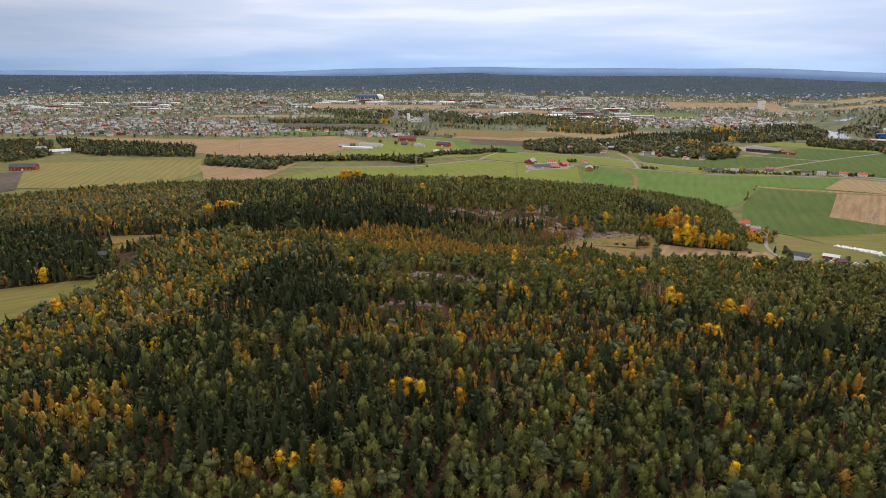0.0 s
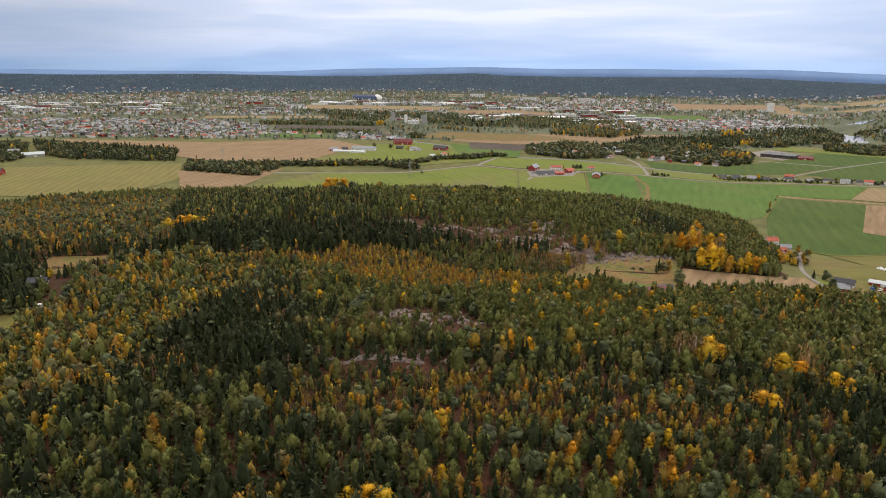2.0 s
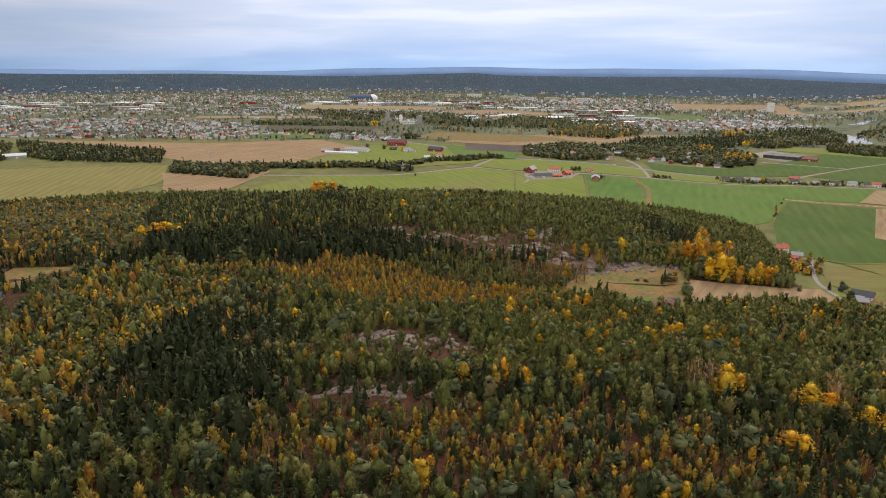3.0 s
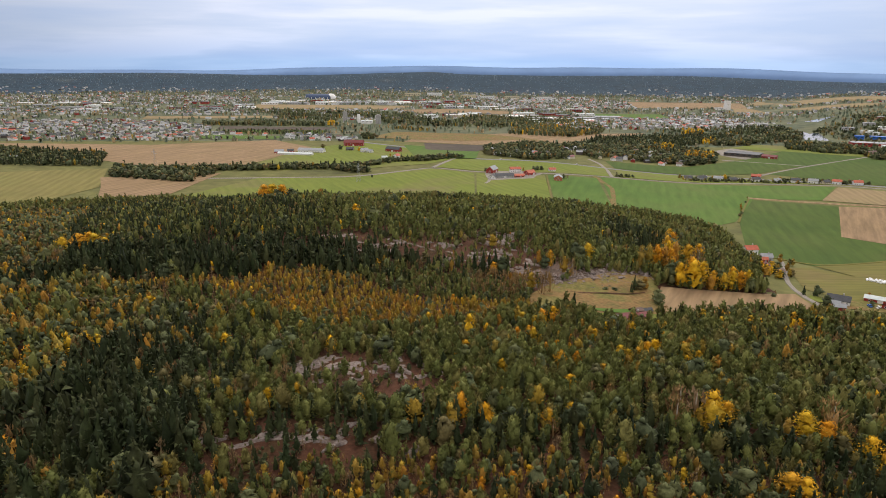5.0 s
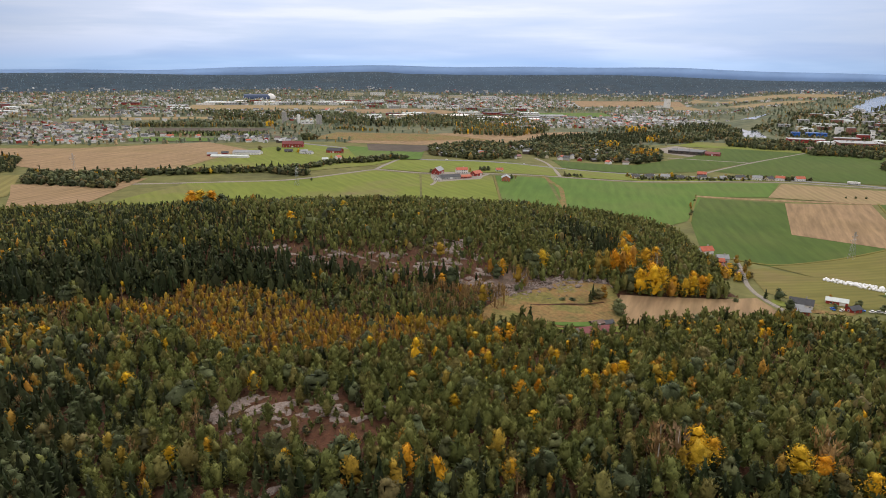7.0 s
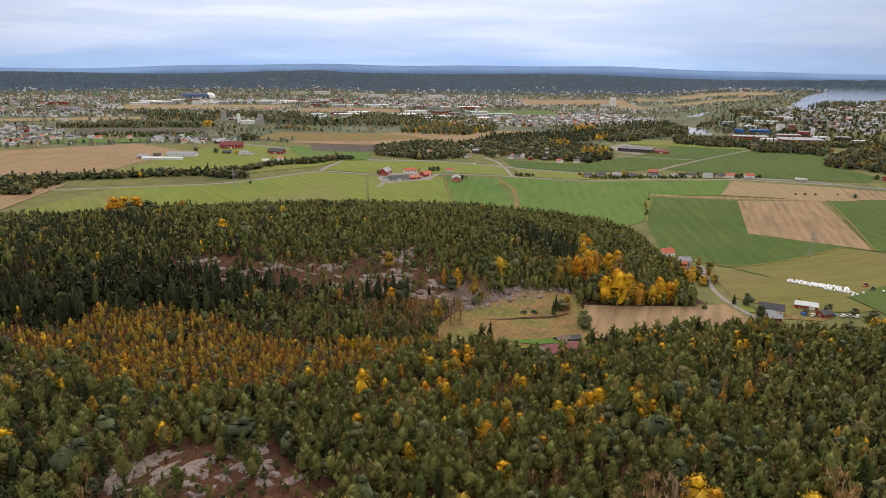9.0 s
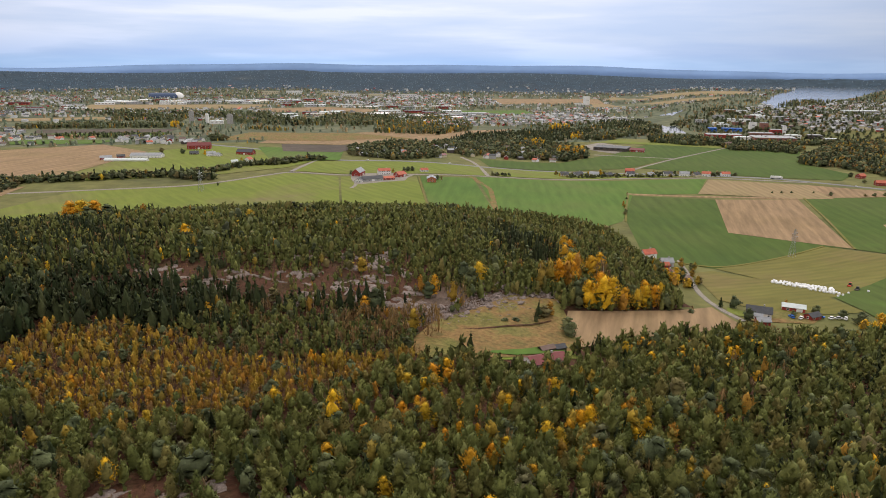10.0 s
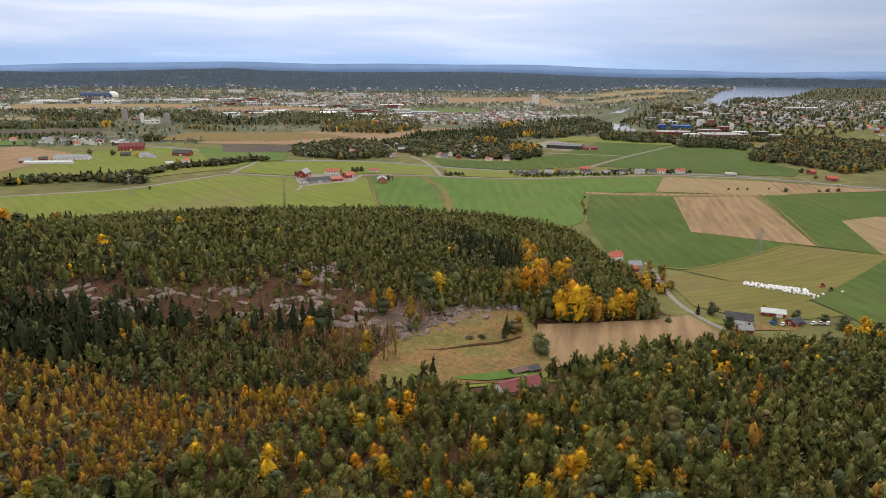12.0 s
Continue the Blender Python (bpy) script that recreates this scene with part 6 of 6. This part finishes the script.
# the arena: a long dark roof with a white dome at its end
arena = new("arena")
arena.location = (-330, 3110, height(-330, 3110))
tagged(arena, "large hall with dark blue arched roof and white domed end", "arena")
bm = bmesh.new()
ring = [(24 * math.cos(math.pi * k / 14), 20 * math.sin(math.pi * k / 14)) for k in range(15)]
ends = [[bm.verts.new((x, y, z)) for y, z in ring] for x in (-70, 36)]
for k in range(14):
    bm.faces.new((ends[0][k], ends[0][k + 1], ends[1][k + 1], ends[1][k]))
bm.faces.new(ends[0])
part("roof", mesh_of("roof", bm, NAVY), arena)
bm = bmesh.new()
bmesh.ops.create_uvsphere(bm, u_segments=24, v_segments=14, radius=24)
part("dome", mesh_of("dome", bm, WHITE), arena, Matrix.Translation((36, 0, -2)))
for i in range(6):
    part("rib", box_mesh("rib", -1.0, 1.0, -24.6, -23.4, 0, 7, WHITE), arena, pose(-62 + 17 * i, 0, 0))

# ---- rock, boulders and slash on the hills ----
def outcrop(x, y, a, b, turn, tall, seed):
    """A whaleback of bare granite with an uneven edge, cracked into slabs, rising out of the forest floor."""
    r = random.Random(seed)
    ph = [r.uniform(0, 6.28) for _ in range(4)]
    bm = bmesh.new()
    rings, sides = 7, 22
    rows = []
    for k in range(rings + 1):
        q = k / rings
        row = []
        for i in range(sides):
            t = 6.283 * i / sides
            edge = 1 + 0.28 * math.sin(2 * t + ph[0]) + 0.18 * math.sin(3 * t + ph[1]) + 0.12 * math.sin(7 * t + ph[2])
            lx, ly = a * q * edge * math.cos(t), b * q * edge * math.sin(t)
            c, s = math.cos(turn), math.sin(turn)
            gx_, gy_ = x + lx * c - ly * s, y + lx * s + ly * c
            up = tall * (1 - q ** 3) * (0.75 + 0.4 * noise.noise((gx_ * 0.18, gy_ * 0.18, seed))) + 0.35 * noise.noise((gx_ * 0.7, gy_ * 0.7, seed)) - 0.5 * q ** 4
            row.append(bm.verts.new((gx_, gy_, height(gx_, gy_) + 0.1 + up)))
            if k == 0:
                break
        rows.append(row)
    for i in range(sides):
        bm.faces.new((rows[0][0], rows[1][i], rows[1][(i + 1) % sides]))
    for p, q in zip(rows[1:], rows[2:]):
        for i in range(sides):
            bm.faces.new((p[i], q[i], q[(i + 1) % sides], p[(i + 1) % sides]))
    bmesh.ops.recalc_face_normals(bm, faces=bm.faces[:])
    tagged(new("rock_outcrop", mesh_of("rock_outcrop", bm, ROCK)), "bare pinkish-grey granite slab among pines", "rock", "rock outcrops")


rr = random.Random(5)
SPOTS = [(-2, 411, 20, 7, 18, 3.4), (22, 402, 14, 8, 14, 2.6), (2, 398, 24, 6, 8, 2.4), (-20, 352, 26, 6, 16, 2.6), (10, 346, 22, 6, 10, 2.4), (20, 608, 40, 13, 26, 3.6), (54, 586, 30, 14, 18, 3.2), (92, 606, 18, 42, 40, 3.6), (-22, 630, 16, 9, 9, 3.4), (72, 646, 30, 12, 10, 3.6), (104, 566, 12, 8, 10, 2.8), (-45, 430, 16, 8, 3, 2.0), (60, 360, 40, 8, 3, 2.0), (150, 340, 20, 10, 3, 2.0)]
seed = 0
for x, y, sx, sy, count, size in SPOTS:
    for i in range(count):
        seed += 1
        outcrop(x + sx * rr.uniform(-1, 1), y + sy * rr.uniform(-1, 1), size * rr.uniform(0.6, 2.1), size * rr.uniform(0.4, 1.1), rr.uniform(-0.5, 0.9), rr.uniform(0.3, 1.0) * (1.3 if y > 550 else 1.0), seed)

STONES = []
for s in range(5):
    bm = bmesh.new()
    bmesh.ops.create_icosphere(bm, subdivisions=2, radius=1.0)
    for v in bm.verts:
        v.co *= 0.8 + 0.55 * noise.noise(v.co * 1.1 + Vector((s * 7, 0, 0)))
        v.co.z *= 0.7
    STONES.append(mesh_of("boulder", bm, ROCK))
for i in range(290):
    u = rr.random()
    x, y = 106 + 92 * u + rr.gauss(0, 4), 552 + 52 * u - 10 * u * u + rr.gauss(0, 6.5)
    if i > 230:
        x, y = 160 + rr.gauss(0, 5), 597 + rr.gauss(0, 2.5)
    ob = new("boulder", STONES[i % 5])
    s = rr.choice((0.5, 0.7, 0.9, 1.1, 1.5, 2.0)) * rr.uniform(0.8, 1.2) * (1.4 if i > 230 else 1)
    ob.location, ob.rotation_euler, ob.scale = (x, y, height(x, y) + 0.3 * s), (rr.uniform(-0.4, 0.4), rr.uniform(-0.4, 0.4), rr.uniform(0, 6.28)), (s * rr.uniform(0.8, 1.6), s, s)
    tagged(ob, "broken grey granite boulder in a cleared scree", "boulder", "boulders of the scree")
rv, rf = [], []
for i in range(1500):
    u = rr.random()
    x, y = 104 + 98 * u + rr.gauss(0, 4), 551 + 54 * u - 10 * u * u + rr.gauss(0, 5.5)
    q, n, spin = rr.uniform(0.15, 0.55), len(rv), rr.uniform(0, 6.28)
    z = height(x, y) + 0.15
    rv += [(x + q * rr.uniform(0.8, 2.0) * math.cos(spin + 1.57 * k), y + q * rr.uniform(0.6, 1.2) * math.sin(spin + 1.57 * k), z - 0.2) for k in range(4)] + [(x + rr.uniform(-0.2, 0.2), y + rr.uniform(-0.2, 0.2), z + q * rr.uniform(0.6, 1.3))]
    rf += [(n + k, n + (k + 1) % 4, n + 4) for k in range(4)]
tagged(new("rubble", big_mesh("rubble", np.array(rv), np.array(rf), (ROCK,))), "broken stone and slash strewn over bare soil", "rubble", kind="stuff")
LOG = box_mesh("log", -3.0, 3.0, -0.14, 0.14, 0, 0.26, WOOD, 0.07)
for i in range(150):
    u = rr.random()
    x, y = 108 + 92 * u + rr.gauss(0, 5), 550 + 44 * u + rr.gauss(0, 6.0)
    ob = new("dead_log", LOG)
    ob.location, ob.rotation_euler, ob.scale = (x, y, height(x, y) + 0.5), (0, rr.uniform(-0.25, 0.25), rr.uniform(0, 3.14)), (rr.uniform(0.4, 1.3), 1, 1)
    tagged(ob, "bleached felled log lying in the scree", "log", "felled logs")

# ---- the hay bales and machines ----
bm = bmesh.new()
bmesh.ops.create_cone(bm, cap_ends=True, segments=16, radius1=0.75, radius2=0.75, depth=1.35, matrix=Matrix.Rotation(radians(90), 4, "X"))
bmesh.ops.bevel(bm, geom=[e for e in bm.edges if len(e.link_faces) == 2 and e.calc_face_angle(0) > 0.8], offset=0.16, segments=2, affect="EDGES")
BALE = mesh_of("hay_bale", bm, WRAP)
spots = []
while len(spots) < 104:
    u, v = rr.random(), rr.random()
    ax, ay, bx, by = 379 + 24 * u, 626 - 36 * u, 386 + 28 * u, 632 - 26 * u
    x, y = ax + (bx - ax) * v + rr.gauss(0, 0.6), ay + (by - ay) * v
    if all((x - p) ** 2 + (y - q) ** 2 > 2.4 for p, q in spots):
        spots.append((x, y))
spots += [(398, 586), (404, 588), (413, 592), (432, 594)]
for x, y in spots:
    ob = new("hay_bale", BALE)
    ob.location, ob.rotation_euler = (x, y, height(x, y) + 0.25 + 0.74), (0, 0, rr.uniform(0, 3.14))
    tagged(ob, "round hay bale in white plastic wrap on a mown meadow", "hay bale", "wrapped hay bales")


def wheel_mesh(r, w):
    bm = bmesh.new()
    bmesh.ops.create_cone(bm, cap_ends=True, segments=18, radius1=r, radius2=r, depth=w, matrix=Matrix.Rotation(radians(90), 4, "X"))
    bmesh.ops.bevel(bm, geom=[e for e in bm.edges if e.calc_face_angle(0) > 0.8], offset=r * 0.12, segments=1, affect="EDGES")
    return mesh_of("wheel", bm, RUBBER)


def vehicle(name, label, category, x, y, turn, length, boxes, wheels, up=0.5):
    """A vehicle from shaped body parts and wheels."""
    foot = new(name)
    foot.location, foot.rotation_euler = (x, y, height(x, y) + up), (0, 0, radians(turn))
    tagged(foot, label, category)
    for pname, x0, x1, hw, z0, z1, mat in boxes:
        part(pname, box_mesh(pname, x0, x1, -hw, hw, z0, z1, mat, 0.12), foot)
    for wx, wy, r in wheels:
        part("wheel", shape(wheel_mesh, r, 0.3 + r * 0.25), foot, pose(wx, wy, r))
    return foot


def car(x, y, turn, mat, label):
    vehicle("car", label, "car", x, y, turn, 4.4, [("body", -2.2, 2.2, 0.9, 0.3, 0.95, mat), ("cabin", -1.5, 0.9, 0.78, 0.954, 1.5, GLASS), ("roof", -1.2, 0.6, 0.76, 1.504, 1.56, mat)],
            [(sx * 1.35, sy * 0.82, 0.32) for sx in (-1, 1) for sy in (-1, 1)])


vehicle("lorry", "white articulated lorry on the highway", "lorry", 740, 1040, -30, 16, [("trailer", -8, 5.2, 1.25, 1.1, 4.0, WHITE), ("cab", 5.5, 8, 1.2, 0.6, 3.3, WHITE), ("windscreen", 8.004, 8.1, 1.0, 1.9, 3.0, GLASS), ("chassis", -8, 7, 0.5, 0.7, 1.096, SLATE)],
        [(wx, sy * 1.0, 0.5) for wx in (-6.5, -5.2, -3.9, 4.2, 6.9) for sy in (-1, 1)])
vehicle("van", "white camper van on the highway", "van", 684, 1074, -24, 7, [("body", -3.5, 3.5, 1.05, 0.4, 2.7, WHITE), ("windscreen", 3.504, 3.6, 0.9, 1.4, 2.4, GLASS)], [(sx * 2.2, sy * 0.95, 0.36) for sx in (-1, 1) for sy in (-1, 1)])
vehicle("van", "white van parked at a forest clearing", "van", -228, 453, 20, 5.5, [("body", -2.8, 1.6, 1.0, 0.4, 2.3, WHITE), ("bonnet", 1.604, 2.8, 0.95, 0.4, 1.2, WHITE), ("windscreen", 1.604, 1.8, 0.85, 1.25, 2.0, GLASS)], [(sx * 1.8, sy * 0.9, 0.34) for sx in (-1, 1) for sy in (-1, 1)])
for x, y, mat in ((434, 611, TRACTOR), (429, 600, DARKWALL)):
    vehicle("tractor", "tractor working among hay bales", "tractor", x, y, 30, 5, [("bonnet", 0.2, 2.4, 0.5, 0.9, 1.7, mat), ("cabin", -1.4, 0.196, 0.8, 1.3, 2.8, GLASS), ("roof", -1.5, 0.3, 0.85, 2.804, 2.95, mat), ("chassis", -1.6, 2.2, 0.4, 0.6, 0.896, SLATE), ("implement", -3.6, -1.8, 1.2, 0.4, 1.4, mat)],
            [(-0.9, -0.95, 0.85), (-0.9, 0.95, 0.85), (1.8, -0.85, 0.55), (1.8, 0.85, 0.55)], 0.25)
for x, y, t, mat in ((330, 545, 30, WHITE), (326, 548, 80, BLUE), (349, 542, 10, WHITE), (353, 541, -20, GREY), (344, 545, -35, BLUE), (357, 540, 40, WHITE), (-222, 447, 60, BLUE)):
    car(x, y, t, mat, "parked car on a farmyard")
for x, y, t in ((560, 1124, -25), (300, 1211, -12), (180, 1240, -14), (490, 1153, -20), (800, 962, -52), (822, 934, -52)):
    car(x, y, t, WHITE, "white car on the highway")


drape("lawn", [(293, 562), (299, 570), (306, 562), (301, 554), (295, 555)], TURF, "bright green lawn by a farmhouse", 0.42, category="lawn")

# ---- pylons ----
def beam(a, b, r, mat):
    a, b = Vector(a), Vector(b)
    bm = bmesh.new()
    bmesh.ops.create_cone(bm, cap_ends=True, segments=5, radius1=r, radius2=r, depth=(b - a).length)
    m = Matrix.Translation((a + b) / 2) @ (b - a).to_track_quat("Z", "Y").to_matrix().to_4x4()
    bmesh.ops.transform(bm, matrix=m, verts=bm.verts[:])
    return mesh_of("beam", bm, mat)


def pylon(x, y, turn, h=25.0):
    foot = new("pylon")
    foot.location, foot.rotation_euler = (x, y, height(x, y)), (0, 0, radians(turn))
    tagged(foot, "grey lattice power pylon standing in a field", "pylon", "pylons")
    for sx, sy in ((-1, -1), (1, -1), (1, 1), (-1, 1)):
        part("leg", shape(beam, (2.2 * sx, 2.2 * sy, -0.5), (0.35 * sx, 0.35 * sy, h), 0.11, STEEL), foot)
    for k in range(7):
        z0, z1 = h * k / 7, h * (k + 1) / 7
        w0, w1 = 2.2 - 1.85 * k / 7, 2.2 - 1.85 * (k + 1) / 7
        for s in (-1, 1):
            part("brace", shape(beam, (-w0, s * w0, z0), (w1, s * w1, z1), 0.06, STEEL), foot)
            part("brace", shape(beam, (s * w0, w0, z0), (s * w1, -w1, z1), 0.06, STEEL), foot)
    for z, w in ((h * 0.72, 5.5), (h * 0.86, 4.2)):
        part("crossarm", shape(beam, (-w, 0, z), (w, 0, z), 0.16, STEEL), foot)
        for s in (-1, 1):
            part("insulator", shape(beam, (s * w * 0.95, 0, z - 1.6), (s * w * 0.95, 0, z), 0.1, SLATE), foot)


pylon(462, 698, 20)
pylon(-40, 1036, 60)
pylon(-360, 1190, 60)

# ---- bushes and single trees by farms, lanes and fields ----
SINGLES = [("spruce", 294, 570, 0.62, 1.1), ("leaf", 302, 569, 1.0, 0.9), ("leaf", 296, 548, 0.95, 0.95), ("leaf", 328, 549, 0.55, 1.1), ("amber", 340, 568, 0.6, 1.3), ("leaf", 350, 554, 0.65, 1.1), ("leaf", 360, 545, 0.6, 1.3), ("leaf", 368, 540, 0.6, 1.3), ("gold", 376, 534, 0.55, 1.5),
    ("leaf", 338, 662, 0.7, 0.9), ("amber", 334, 668, 0.95, 1.3), ("amber", 340, 660, 0.8, 1.2), ("leaf", 318, 644, 0.75, 1.2), ("amber", 322, 638, 0.85, 1.3), ("leaf", 316, 622, 0.7, 1.2), ("amber", 312, 618, 0.8, 1.3), ("spruce", 309, 655, 0.7, 1.0), ("leaf", 300, 650, 0.8, 1.2), ("gold", 296, 630, 0.85, 1.2), ("spruce", 300, 690, 1.0, 1.0), ("leaf", 308, 700, 0.8, 1.0),
    ("leaf", 268, 562, 0.35, 1.6), ("rust", 270, 564, 0.6, 1.2), ("leaf", 656, 949, 0.35, 1.2), ("leaf", 667, 946, 0.4, 1.2), ("leaf", 679, 943, 0.4, 1.2), ("leaf", 708, 937, 0.35, 1.2), ("leaf", 716, 918, 0.65, 1.3), ("leaf", 755, 904, 0.45, 1.5), ("leaf", 768, 902, 0.55, 1.5), ("leaf", 782, 900, 0.6, 1.3),
    ("amber", 425, 915, 0.8, 1.0), ("amber", 418, 900, 0.7, 1.0), ("leaf", 408, 880, 0.5, 1.2), ("leaf", 400, 868, 0.5, 1.2), ("rust", 464, 975, 0.7, 1.2), ("leaf", 452, 955, 0.35, 1.4),
    ("leaf", 140, 1120, 0.7, 1.3), ("amber", 196, 1118, 0.8, 1.1), ("rust", 246, 1052, 1.0, 1.4), ("leaf", 243, 1062, 0.8, 1.0), ("leaf", 220, 1132, 0.8, 1.2), ("leaf", 226, 1134, 0.8, 1.2), ("leaf", 213, 1130, 0.8, 1.2), ("amber", 440, 1136, 0.85, 1.4), ("gold", 505, 1124, 0.9, 1.3), ("amber", 582, 1106, 0.9, 1.4), ("leaf", 590, 1112, 0.6, 1.4), ("leaf", 668, 1082, 0.5, 2.2), ("leaf", 610, 1092, 0.5, 1.6), ("leaf", -24, 1072, 0.5, 0.9),
    ("leaf", -96, 1378, 1.0, 1.3), ("leaf", -130, 1400, 1.0, 1.4), ("gold", -60, 1352, 0.8, 1.1), ("amber", -2, 1266, 0.9, 1.1), ("spruce", 16, 1256, 0.8, 1.1), ("leaf", 860, 1030, 0.9, 1.3), ("rust", 856, 970, 1.0, 1.5), ("leaf", 838, 985, 0.6, 1.4), ("leaf", 150, 552, 0.3, 2.2), ("leaf", 156, 553, 0.3, 2.2)]
for i, (k, x, y, s, w) in enumerate(SINGLES):
    tree(k, x, y, s, i * 2.1, i % SHAPES, w, {"leaf": "dark green bush or tree by a farm or field edge", "amber": "orange autumn tree by a farm or lane", "gold": "yellow autumn tree by a farm", "rust": "nearly bare brown tree by a field", "spruce": "dark conifer by a farm"}[k])
